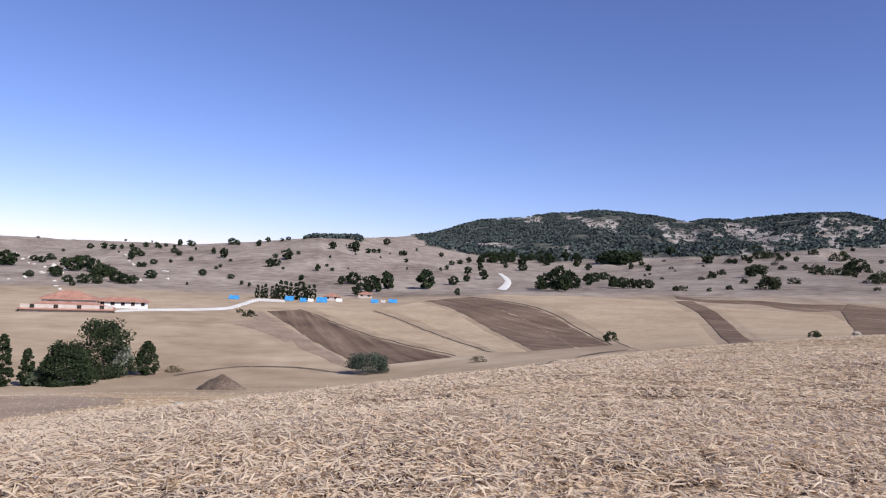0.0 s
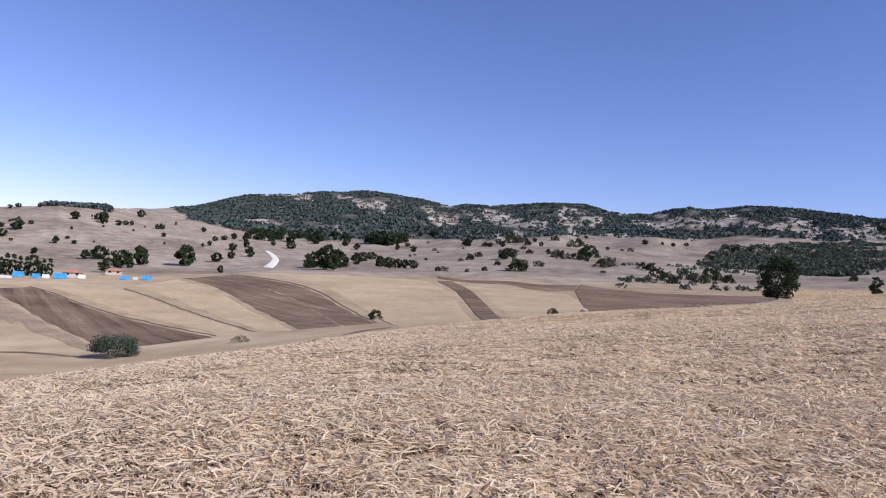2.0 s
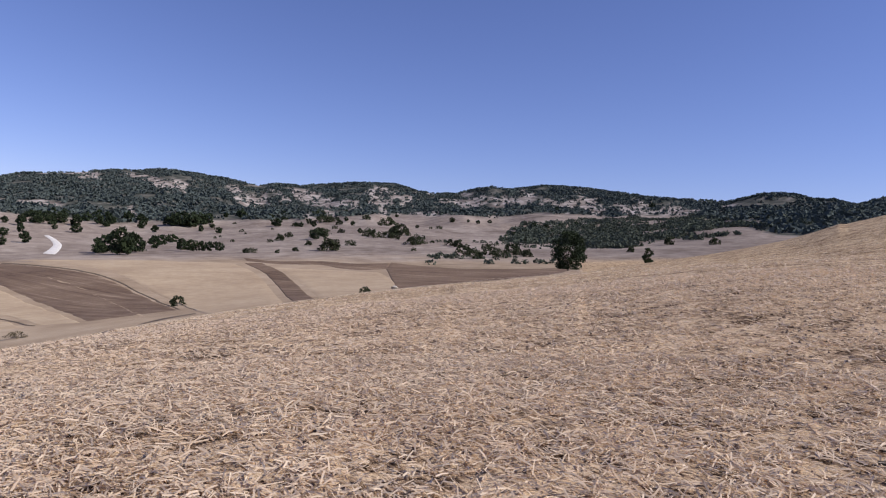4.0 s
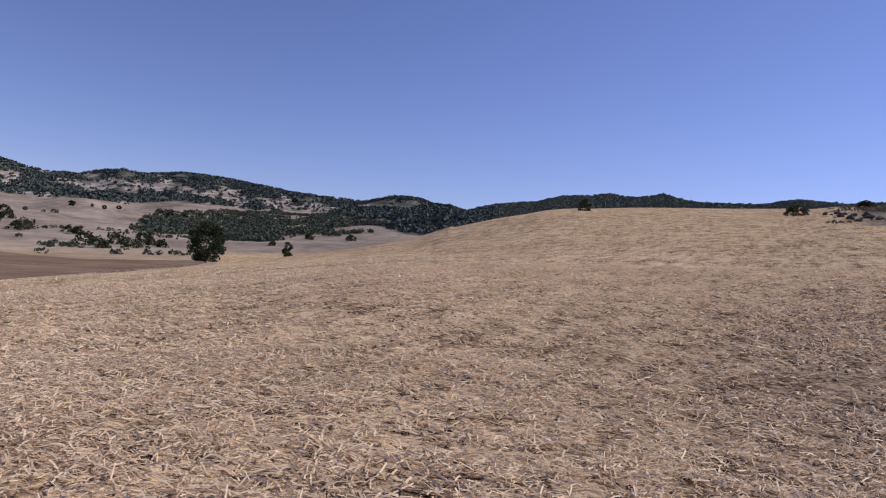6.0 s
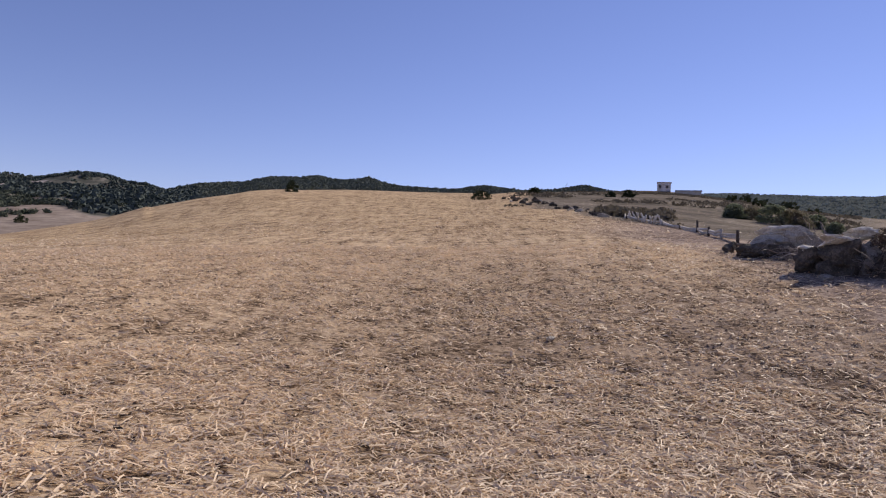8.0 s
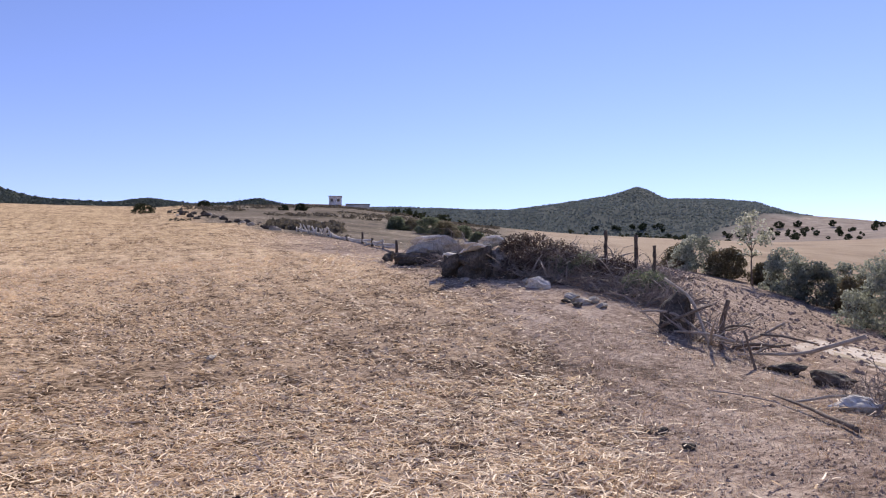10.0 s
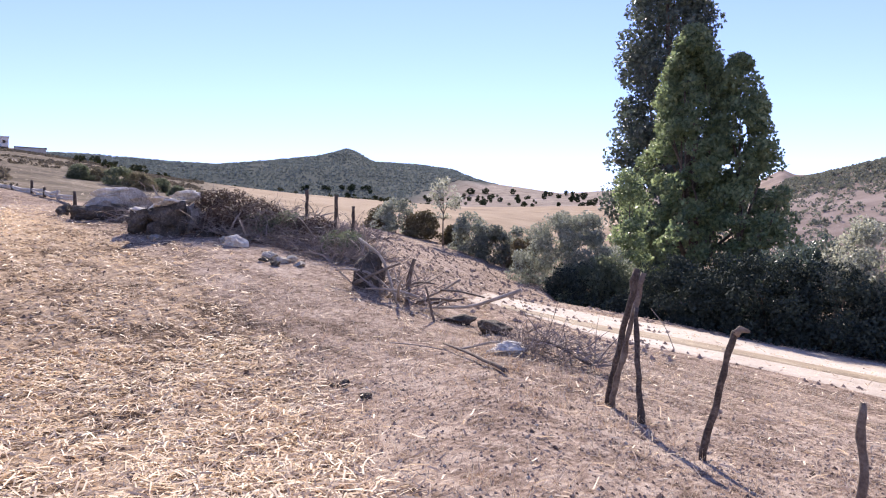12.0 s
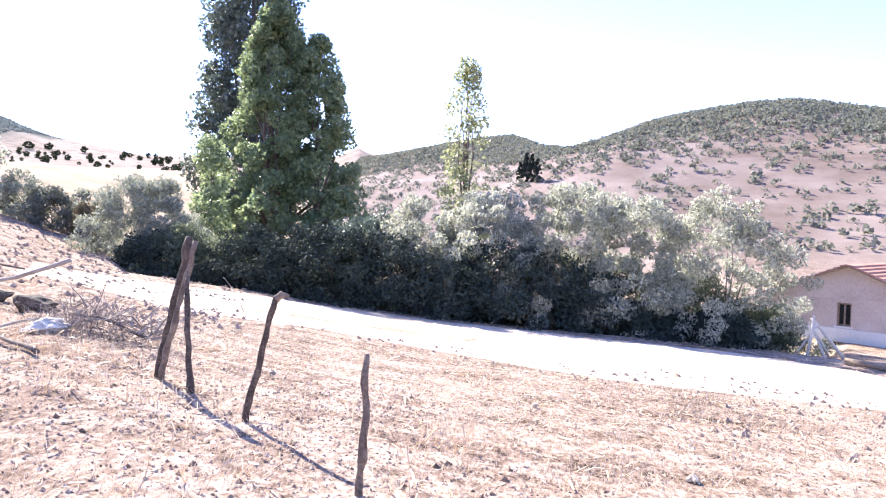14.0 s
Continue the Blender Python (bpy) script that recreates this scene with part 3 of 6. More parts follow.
def build_ground():
    inside, outside = np.arange(-37, 208.01, 0.35), np.arange(210, 322, 2.0)
    bs = np.radians(np.concatenate([inside, outside]))
    ds = np.concatenate([[0.35, 0.8], np.concatenate([np.geomspace(1.4, 700, 250), np.geomspace(715, 2500, 90), np.geomspace(2600, 4800, 10)])])
    bb, dd = np.meshgrid(bs, ds, indexing="ij")
    x, y = (dd * np.sin(bb)).ravel(), (dd * np.cos(bb)).ravel()
    z = height(x, y)
    nb, nd = len(bs), len(ds)
    i, j = np.meshgrid(np.arange(nb), np.arange(nd - 1), indexing="ij")
    k = (i + 1) % nb
    quads = np.stack([i * nd + j, i * nd + j + 1, k * nd + j + 1, k * nd + j], -1).reshape(-1, 4)
    verts = np.concatenate([np.stack([x, y, z], 1), [[0, 0, 0.0]]])
    faces = quads.tolist() + [(len(x), a * nd, ((a + 1) % nb) * nd) for a in range(nb)]
    me = mesh_from("ground", verts, faces, MAT["ground"], True)
    b, d = (np.degrees(np.arctan2(x, y)) + 33) % 360 - 33, np.hypot(x, y)
    rag = fbm(x, y, 14, 4, 61)
    line = 26 + (b - 106) * -0.9  # distance at which the field ends along the fence
    bare = smooth(-1.5, 2.5, d - line + rag * 3) * smooth(96, 106, b) * smooth(215, 200, b)
    bare = np.maximum(bare, smooth(118, 134, b + rag * 5 - (d < 9) * 4) * smooth(225, 205, b) * smooth(70, 45, d))
    bare = np.maximum(bare, 0.3 * smooth(96, 116, b + rag * 6) * smooth(26, 14, d) * (b < 210))
    gold = np.where(b < 46, smooth(45, 80, d + rag * 6), 0)
    gold = np.maximum(gold, 0.85 * smooth(110, 118, b + rag * 2) * smooth(175, 160, b) * smooth(45, 60, d))
    pasture = smooth(330, 420, d + 30 * rag) * (b < 100)
    rough = smooth(93.5, 96, b + rag - (d < 70) * 4) * smooth(119, 115, b + rag - (d > 60) * 4) * smooth(0, 4, d - np.interp(b, [92, 98, 104, 110, 119], [76, 58, 46, 30, 21])) * smooth(700, 500, d)
    pasture = np.maximum(pasture, (b > 120) * (b < 162) * smooth(300, 420, d + 60 * rag))
    pink = smooth(158, 166, b + rag * 3) * smooth(60, 90, d) * (b < 300)
    n1 = fbm(x, y, 260, 4, 71)
    start = np.interp(b, [-33, -8, -2, 2, 12, 32, 45, 55, 66, 110, 135, 142, 146, 160], [4000, 3000, 1050, 800, 720, 820, 900, 620, 560, 560, 800, 1050, 2400, 4000])
    wood = smooth(0, 160, d - start + 160 * n1) * (b < 160)
    wood = np.where((b < 64) & (b > -33), mountain_wood(x, y, z), wood)
    for name, v in (("dark_litter", smooth(52, 100, b + 4 * rag) * smooth(240, 205, b) * smooth(26, 9, d + 2 * rag)), ("loose", smooth(55, 12, d + 3 * rag)), ("crag", crag_cover(x, y, z)), ("maquis", smooth(62, 68, b)), ("hazy", smooth(105, 109, b)), ("bare", bare), ("gold", gold), ("pasture", pasture), ("rough", rough), ("pink", pink), ("wood", wood)):
        at_ = me.attributes.new(name, "FLOAT", "POINT")
        at_.data.foreach_set("value", np.append(v, v[0] if name != "bare" else 0).astype(np.float32))
    return tagged(new("ground", me), "dry stubble hillside falling to a valley with wooded hills", "ground", kind="structure")


ground = build_ground()


def sheet(name, rim, material, label, category, cells=(70, 24), lift=None, ragged=0.5):
    """A thin sheet laid on the ground: rim gives (bearing, distance) of two long edges as equal lists."""
    (one, two), (nu, nv) = rim, cells
    u = np.linspace(0, 1, nu)
    edges = []
    for k, side in enumerate((one, two)):
        s = np.linspace(0, 1, len(side))
        b, d = np.array([p[0] for p in side], float), np.array([p[1] for p in side], float)
        bb, dd = hermite(s, b, u), hermite(s, d, u)
        edges.append(np.stack([dd * np.sin(np.radians(bb)), dd * np.cos(np.radians(bb))], 1))
    v = np.linspace(0, 1, nv)[None, :, None]
    xy = edges[0][:, None] * (1 - v) + edges[1][:, None] * v
    x, y = xy[..., 0].ravel(), xy[..., 1].ravel()
    d = np.hypot(x, y)
    wob = ragged * fbm(x, y, 12 * max(ragged, 0.1), 3, 81)
    x, y = x + wob, y + wob
    rim_ = np.zeros((nu, nv), bool)
    rim_[[0, -1]], rim_[:, [0, -1]] = True, True
    over = 0.02 + d * 0.0005 if lift is None else lift + 0 * d
    z = height(x, y) + np.where(rim_.ravel(), -0.06 - over, over)
    i, j = np.meshgrid(np.arange(nu - 1), np.arange(nv - 1), indexing="ij")
    quads = np.stack([i * nv + j, i * nv + j + 1, (i + 1) * nv + j + 1, (i + 1) * nv + j], -1).reshape(-1, 4)
    me = mesh_from(name, np.stack([x, y, z], 1), quads, material, True)
    return tagged(new(name, me), label, category, kind="structure")

# ---- fields and roads ----
def slope_at(b, s, near=50):
    p = survey(b, s, near)
    return (b, math.hypot(p.x, p.y))


def strip(name, left, right, material, label, cells=(60, 20), ragged=0.6, category="field", near=50):
    """A field or road between two lines of (bearing, slope) points."""
    return sheet(name, ([slope_at(*p, near) for p in left], [slope_at(*p, near) for p in right]), material, label, category, cells, (0.03 if "crown" in name else 0.012) if near < 10 else None, ragged)


PLOUGHED = "brown ploughed strip of field across the valley"
STUBBLE = "pale straw-coloured stubble field across the valley"
strip("ploughed_field", [(-14.2, -4.2), (-10.6, -6.3), (-6.4, -8.45)], [(-11.5, -3.97), (-6.3, -5.68), (1.7, -7.2)], MAT["ploughed"], PLOUGHED)
strip("ploughed_field", [(-1.6, -2.78), (3.5, -4.55), (7.8, -6.34)], [(2.0, -2.29), (8.5, -2.97), (14.3, -5.38)], MAT["ploughed"], PLOUGHED)
strip("ploughed_field", [(18.7, -1.5), (21.0, -2.83), (23.8, -4.7)], [(20.1, -1.41), (22.6, -2.7), (25.9, -4.5)], MAT["ploughed"], "narrow dark ploughed strip between stubble fields")
strip("ploughed_field", [(30.4, -0.87), (33.9, -0.95), (37.6, -0.92), (42.3, -0.64), (45.2, -0.33)], [(30.0, -1.36), (32.6, -2.98), (37.7, -2.3), (42.3, -1.5), (45.5, -0.8)], MAT["ploughed"], "dark ploughed field behind the brow of the hill")
strip("field_edge", [(-11.7, -3.95), (-6.5, -5.64), (1.5, -7.16)], [(-11.5, -3.91), (-6.3, -5.57), (1.8, -7.1)], MAT["ridge"], "dark unploughed ridge between two fields", (60, 4), 0.5)
strip("field_edge", [(-5.6, -3.8), (-1.8, -5.0), (4.4, -6.72)], [(-5.4, -3.74), (-1.55, -4.94), (4.7, -6.66)], MAT["ridge"], "dark unploughed ridge between two fields", (60, 4), 0.5)
strip("field_edge", [(2.0, -2.3), (8.5, -2.98), (14.2, -5.4)], [(2.1, -2.22), (8.65, -2.88), (14.4, -5.34)], MAT["ridge"], "dark ridge between two fields", (60, 4), 0.5)
strip("grass_line", [(4.8, -3.2), (8.1, -4.48), (11.2, -5.9)], [(5.1, -3.12), (8.45, -4.3), (11.8, -5.85)], MAT["stubble"], "pale grassy line across the ploughed soil", (60, 4), 0.5)
strip("field_edge", [(18.6, -1.06), (21.5, -1.22), (24.7, -1.04), (27.7, -1.03), (30.6, -0.86)], [(18.9, -1.36), (21.5, -1.5), (24.7, -1.42), (27.8, -1.75), (30.3, -1.45)], MAT["ploughed"], "brown rough bank along a field", (60, 6), 1.0)
strip("field_edge", [(30.1, -1.5), (31.4, -2.3), (32.6, -3.1)], [(30.4, -1.5), (31.8, -2.3), (33.1, -3.1)], MAT["ridge"], "dark ridge at the edge of the ploughed field", (40, 4), 0.3)
strip("stubble_field", [(-11.2, -3.75), (-6.0, -5.4), (1.6, -6.95)], [(-5.6, -3.85), (-1.8, -5.05), (4.2, -6.75)], MAT["stubble"], STUBBLE)
strip("stubble_field", [(-5.0, -3.6), (-1.1, -4.8), (4.9, -6.6)], [(-1.8, -2.85), (3.3, -4.6), (7.6, -6.4)], MAT["stubble"], STUBBLE)
strip("stubble_field", [(2.6, -2.0), (9.0, -2.65), (14.9, -5.2)], [(18.5, -1.55), (20.8, -2.9), (23.5, -4.7)], MAT["stubble"], STUBBLE)
strip("stubble_field", [(20.6, -1.75), (22.8, -2.75), (26.2, -4.4)], [(29.9, -1.75), (31.0, -2.35), (32.3, -3.1)], MAT["stubble"], STUBBLE)
strip("fallow_strip", [(-15.4, -4.45), (-11.8, -6.81), (-7.3, -8.56)], [(-14.3, -4.22), (-10.7, -6.32), (-6.5, -8.48)], MAT["fallow"], "half-ploughed brown margin beside the turned soil", (60, 12), 1.5)
strip("brown_field", [(-17.8, -5.25), (-15.8, -5.59), (-12.4, -6.8)], [(-15.4, -4.95), (-13.6, -5.1), (-10.8, -6.1)], MAT["fallow"], "half-grown-over brown fallow corner of a field", (40, 12), 3.0)
strip("ditch", [(6.0, -7.98), (8.7, -7.14), (11.8, -6.3), (15.4, -5.52)], [(6.2, -8.12), (8.7, -7.3), (11.9, -6.44), (15.6, -5.62)], MAT["ridge"], "dark ditch along the foot of the stubble field", (60, 4), 0.4, "ditch", 30)
strip("contour_bank", [(-20.8, -9.29), (-18.6, -8.94), (-15.2, -8.55), (-11.6, -8.51), (-8.0, -8.81)], [(-20.8, -9.44), (-18.6, -9.08), (-15.2, -8.68), (-11.6, -8.7), (-8.0, -8.98)], MAT["ridge"], "dark overgrown bank along the contour", (60, 4), 0.4, "bank", 40)
strip("road_far", [(-26.4, -4.74), (-23.8, -4.59), (-17.2, -4.25), (-15.8, -3.88), (-14.5, -3.47), (-12.6, -3.48)], [(-26.4, -4.53), (-23.8, -4.38), (-17.2, -3.98), (-15.9, -3.57), (-14.6, -3.2), (-12.6, -3.25)], MAT["chalk"], "white gravel road to the village", (80, 6), 0.1, "road")
strip("track_far", [(4.6, -0.12), (5.2, -0.75), (4.5, -1.45)], [(5.0, -0.1), (5.9, -0.81), (5.5, -1.49)], MAT["chalk"], "white gravel track climbing the hill", (30, 6), 0.1, "road", 200)
strip("fallow_patch", [(-36, -10.4), (-31, -10.5), (-25, -10.9)], [(-36, -12.1), (-31, -12.0), (-25, -11.3)], MAT["fallow"], "patch of dark turned soil on the slope", (60, 16), 2.0, "field", 15)

# the cart track below the fence: two pale wheel ways with a rougher middle and verge
strip("road_near", [(139.5, -3.75), (149.3, -6.5), (156.2, -7.85), (163.0, -8.9), (171.0, -10.3), (178.0, -11.3), (186.0, -12.0), (196.0, -12.2), (206, -12.0), (222, -12.0)],
      [(141.5, -3.55), (151.0, -5.2), (158.4, -6.25), (167.0, -7.45), (177.0, -8.35), (184.0, -8.75), (191.0, -9.0), (199.0, -9.35), (206, -9.9), (222, -10.2)],
      MAT["dusty"], "dusty white cart track worn by wheels", (160, 24), 0.12, "road", 9)
strip("road_crown", [(143.2, -4.75), (147.9, -5.8), (152.9, -6.72), (156.7, -7.32), (162.6, -8.15), (168.0, -8.9), (174.0, -9.6)], [(142.9, -4.45), (146.7, -5.22), (152.9, -6.24), (158.0, -7.0), (162.6, -7.7), (168.0, -8.45), (175.0, -9.3)],
      MAT["rut"], "rough grassy crown between the wheel ways", (110, 10), 0.12, "road", 9)


# ---- plants ----
def crown_points(r, n, tall, wide, shape, clumps, spread):
    """Leaf places in clumps: a crown from z 0 to tall, wide across."""
    h = r.uniform(0.0, 1.0, clumps)
    if shape == "column":
        rad = np.minimum(1, (h / 0.22) ** 0.6) * (1 - h) ** 0.5 * 1.12
    elif shape == "ovate":
        rad = (0.72 + 0.28 * np.minimum(1, h / 0.25)) * np.minimum(1, ((1 - h) / 0.72)) ** 0.68
    elif shape == "dome":
        rad = np.sqrt(np.clip(1 - (h * 0.96) ** 2.2, 0, 1)) * (0.82 + 0.18 * np.minimum(1, h / 0.2))
    else:
        rad = np.sqrt(np.clip(1 - (2 * h - 1) ** 2, 0, 1)) ** 0.85
    a = r.uniform(0, 2 * math.pi, clumps)
    lobes = 1 + 0.16 * np.sin(2 * a + r.uniform(0, 6)) + 0.12 * np.sin(3 * a + 5 * h + r.uniform(0, 6)) + 0.1 * np.sin(5 * a - 7 * h)
    q = rad * lobes * wide / 2 * r.uniform(0.25, 1.0, clumps) ** 0.45
    if shape == "dome":  # several heads of unequal height
        heads = r.uniform(0, 2 * math.pi, 5)
        tops = r.uniform(0.8, 1.0, 5)
        near = np.argmin(np.abs(np.angle(np.exp(1j * (a[:, None] - heads)))), axis=1)
        h = h * np.where(q < wide * 0.14, 0.92, tops[near])
    mid = np.stack([q * np.cos(a), q * np.sin(a), h * tall], 1)
    own = mid[r.integers(0, clumps, n)]
    off = r.normal(size=(n, 3))
    off *= (spread * r.uniform(0.3, 1.0, n) ** 0.5 / np.linalg.norm(off, axis=1))[:, None]
    off[:, 2] *= 0.8
    p = own + off
    p[:, 2] = np.maximum(p[:, 2], 0.02)
    return p, mid


def plant(name, place, label, category, tall, wide, shape, material, leaves, leaf, stem=0.15, clumps=60, seed=1, droop=0.0, group="", spread=None, limbs=6, girth=None, aspect=0.6):
    """A tree or bush: trunk with limbs, and a crown of many leaves. stem: the share of bare trunk."""
    r = np.random.default_rng(seed)
    e = thing(name, place, label, category, group)
    base = tall * stem
    pts, mid = crown_points(r, leaves, tall - base, wide, shape, clumps, spread or wide * 0.13)
    pts[:, 2] += base
    mid = mid + [0, 0, base]
    g = girth or tall * 0.022
    lean = r.normal(size=2) * tall * 0.012
    top = tall * (0.93 if shape == "column" else 0.7)
    trunk = [(lean[0] * u * u, lean[1] * math.sin(u * 3), u * top - 0.25) for u in np.linspace(0, 1, 7)]
    chunks = [tube_data(trunk, [g * (1.25 - u * 1.1) for u in np.linspace(0, 1, 7)], 7)]
    for k in range(limbs):
        m = mid[r.integers(0, len(mid))]
        z0 = min(base * 0.9 + (m[2] - base) * 0.35, top * 0.9)
        a, b = np.array([0, 0, z0]), m * 0.93
        bend = (a + b) / 2 + r.normal(size=3) * wide * 0.04 + [0, 0, wide * 0.05]
        chunks.append(tube_data([a, bend, b], [g * 0.5, g * 0.3, g * 0.1], 5))
    v, f = join_data(chunks)
    part("trunk", mesh_from("trunk", v, f, MAT["bark"], True), None, e)
    part("crown", leaf_mesh("crown", pts, leaf, material, r, droop, aspect), None, e)
    return e


def spread_copies(proto, spots, r, low=0.75, high=1.25):
    """Copies of a plant at the given (place, size) pairs; the first takes the plant itself."""
    for k, (p, s) in reversed(list(enumerate(spots))):
        m = Matrix.LocRotScale(p - Vector((0, 0, 0.05)), Euler((0, 0, r.uniform(0, 6.28))), (s * r.uniform(0.85, 1.15), s * r.uniform(0.85, 1.15), s))
        if k == 0:
            proto.matrix_basis = m
        else:
            copy_thing(proto, m)


def deg_size(p, degrees):
    """Metres that this many degrees cover at the place p."""
    return math.hypot(p.x, p.y) * math.tan(radians(degrees))


R = np.random.default_rng(11)
ORIGIN = Vector((0, 0, 0))

# far hillside oaks and shrubs, each a tree of its own: bearing, slope of its foot, height in degrees
oaks = [plant("oak_tree", ORIGIN, "dark green oak standing on the dry hillside", "tree", 1.0, w, "round", MAT["oak"], 800, 0.17, 0.1, 46, 20 + k, group="oaks on the far hills", limbs=4)
        for k, w in enumerate((1.05, 1.3, 0.9))]
shrubs = [plant("shrub", ORIGIN, "low dark shrub on the dry hillside", "shrub", 1.0, w, "dome", MAT["scrub"], 520, 0.2, 0.0, 30, 30 + k, group="shrubs on the far hills", limbs=2)
          for k, w in enumerate((1.6, 2.2))]
oak_spots, shrub_spots = [[], [], []], [[], []]


def oak(b, s, deg, near=150, which=None):
    p = survey(b, s, near)
    oak_spots[R.integers(0, 3) if which is None else which].append((p, deg_size(p, deg)))


def shrub(b, s, deg, near=150):
    p = survey(b, s, near)
    shrub_spots[R.integers(0, 2)].append((p, deg_size(p, deg)))


WEST_OAKS = [(-32.3, -1.52, 1.04), (-31.1, -2.26, 0.28), (-24.3, -0.67, 0.57), (-24.0, -0.31, 0.57), (-23.6, -0.37, 0.38), (-22.7, -0.93, 0.38), (-23.7, -1.2, 0.38), (-23.4, -1.18, 0.38), (-21.3, 0.03, 0.38), (-20.9, -0.16, 0.38),
             (-20.0, 0.6, 0.42), (-20.0, -0.51, 0.33), (-19.1, -1.62, 0.47), (-17.8, -0.92, 0.28), (-17.0, -1.78, 0.38), (-16.1, -2.19, 0.33), (-15.5, -2.33, 0.33), (-18.4, 0.12, 0.47), (-17.6, -0.15, 0.75), (-17.0, 0.93, 0.52),
             (-14.0, -0.67, 0.66), (-13.5, -0.55, 0.52), (-12.7, 0.01, 0.85), (-13.6, 0.09, 0.33), (-22.8, -2.01, 0.61), (-28.1, -2.8, 0.38), (-20.2, -2.42, 0.24), (-22.3, 0.3, 0.28), (-21.3, 0.4, 0.28), (-15.0, 0.96, 0.42)]
VILLAGE_OAKS = [(-11.8, 0.47, 0.28), (-10.2, -0.78, 0.52), (-9.0, -0.71, 0.28), (-8.2, -1.78, 0.66), (-7.3, -1.73, 0.94), (-5.8, -2.12, 1.13), (-5.2, -2.23, 0.71), (-4.4, -1.95, 1.23), (-4.6, -1.21, 0.71), (-6.6, -2.68, 1.04),
                (-1.3, -1.78, 1.51), (-3.5, 0.87, 0.38), (-3.2, 0.89, 0.42), (-3.0, 0.33, 0.33), (-6.2, 0.9, 0.42), (-5.7, 0.98, 0.33), (-5.3, 1.0, 0.33), (-4.7, 1.69, 0.52), (-7.2, 0.98, 0.85), (-7.6, 1.19, 0.47),
                (-9.1, 1.1, 0.57), (1.0, -1.32, 0.71), (1.4, -2.15, 0.57), (2.1, -0.97, 0.61), (2.2, -0.31, 0.57), (3.5, -0.75, 0.8), (0.4, -0.08, 0.38), (-0.1, -0.2, 0.28)]
FOOTHILL_OAKS = [(3.2, 0.45, 0.75), (4.1, 0.69, 0.85), (5.0, 0.65, 0.66), (5.7, 0.83, 0.75), (6.7, 0.65, 0.85), (7.3, 1.06, 0.66), (8.1, 0.91, 0.75), (9.0, 0.97, 0.66), (10.1, 1.21, 0.75), (11.0, 1.12, 0.71), (13.3, 1.11, 0.94), (13.9, 1.14, 1.04),
                 (14.6, 1.09, 1.13), (15.3, 1.31, 0.94), (15.9, 1.48, 0.75), (2.2, 0.59, 0.47), (1.5, 0.45, 0.38), (5.3, 0.34, 0.38), (6.7, 0.18, 0.57), (3.2, -0.02, 0.57), (3.8, 1.15, 0.47), (5.9, 1.31, 0.57), (0.8, 0.32, 0.38), (-0.1, 0.97, 0.38)]
FIELD_OAKS = [(9.7, -1.32, 1.98), (8.6, -1.2, 1.23), (10.7, -1.07, 1.13), (8.2, -1.27, 0.75), (12.0, -0.71, 0.94), (12.5, -0.41, 0.75), (13.2, -0.18, 0.61), (14.0, -0.73, 0.85), (14.8, -0.77, 0.85), (15.5, -0.73, 0.75), (16.1, -0.69, 0.71), (16.8, -0.65, 0.66),
              (12.0, 0.53, 0.52), (18.3, 2.05, 0.71), (21.1, 1.56, 0.66), (22.6, 1.64, 0.38), (23.0, 1.62, 0.42), (24.0, 1.71, 0.47), (24.2, 0.69, 0.85), (24.9, 0.9, 0.71), (27.2, 1.99, 0.38), (27.8, 1.39, 0.42), (44.0, 4.0, 0.4), (51.5, 4.6, 0.4)]
SLOPE_SHRUBS = [(18.8, -0.69, 0.38), (19.3, -0.66, 0.38), (21.4, 0.44, 0.52), (22.1, 0.74, 0.42), (25.4, -0.18, 1.0), (23.7, 0.18, 0.38), (28.6, 1.22, 0.61), (29.1, 1.13, 0.57), (27.1, 0.35, 0.42), (28.3, 2.58, 0.38), (30.0, 2.16, 0.66), (30.7, 1.22, 0.75), (31.1, 1.44, 0.9),
                (30.2, 1.15, 0.52), (31.5, 1.42, 0.57), (32.3, 0.7, 0.6), (32.7, 0.81, 0.7), (22.7, -0.36, 0.33), (21.3, -0.58, 0.28), (24.8, 2.13, 0.6), (25.4, 2.2, 0.5), (26.1, 2.02, 0.42), (24.6, 2.68, 0.4), (20.6, 2.15, 0.38), (24.2, 2.66, 0.4), (26.3, 1.36, 0.33)]
BROW_SHRUBS = [(14.0, -5.04, 0.75), (28.5, -3.82, 0.5), (-15.4, -4.68, 0.47), (-16.1, -4.39, 0.28), (35.5, 0.8, 0.5), (36.5, 0.0, 0.9), (37.5, -0.2, 0.7), (38.6, 0.2, 0.8), (39.6, 0.0, 0.6), (40.5, 0.3, 0.9), (36.0, 0.7, 0.6), (41.7, 0.2, 0.6), (53.0, 1.75, 0.6), (56.3, 1.9, 0.5), (50.0, 1.0, 0.45)]
KNOLL_OAKS = [(-29.2, -2.18, 1.1), (-28.1, -1.72, 1.4), (-27.4, -1.47, 1.3), (-26.8, -1.65, 1.3), (-26.0, -2.04, 1.3), (-25.2, -2.43, 1.2), (-24.7, -2.53, 1.1), (-24.1, -2.5, 0.95), (-27.3, -2.6, 1.0), (-26.4, -2.6, 0.94), (-28.4, -2.56, 0.75),
              (-29.4, -1.98, 0.66), (-30.1, -1.2, 0.66), (-30.6, -1.11, 0.57), (-30.8, -2.25, 0.66), (-29.6, -0.97, 0.66), (-28.6, -1.4, 0.9), (-27.8, -1.2, 0.9), (-25.6, -2.0, 1.0), (-26.6, -2.1, 1.0)]
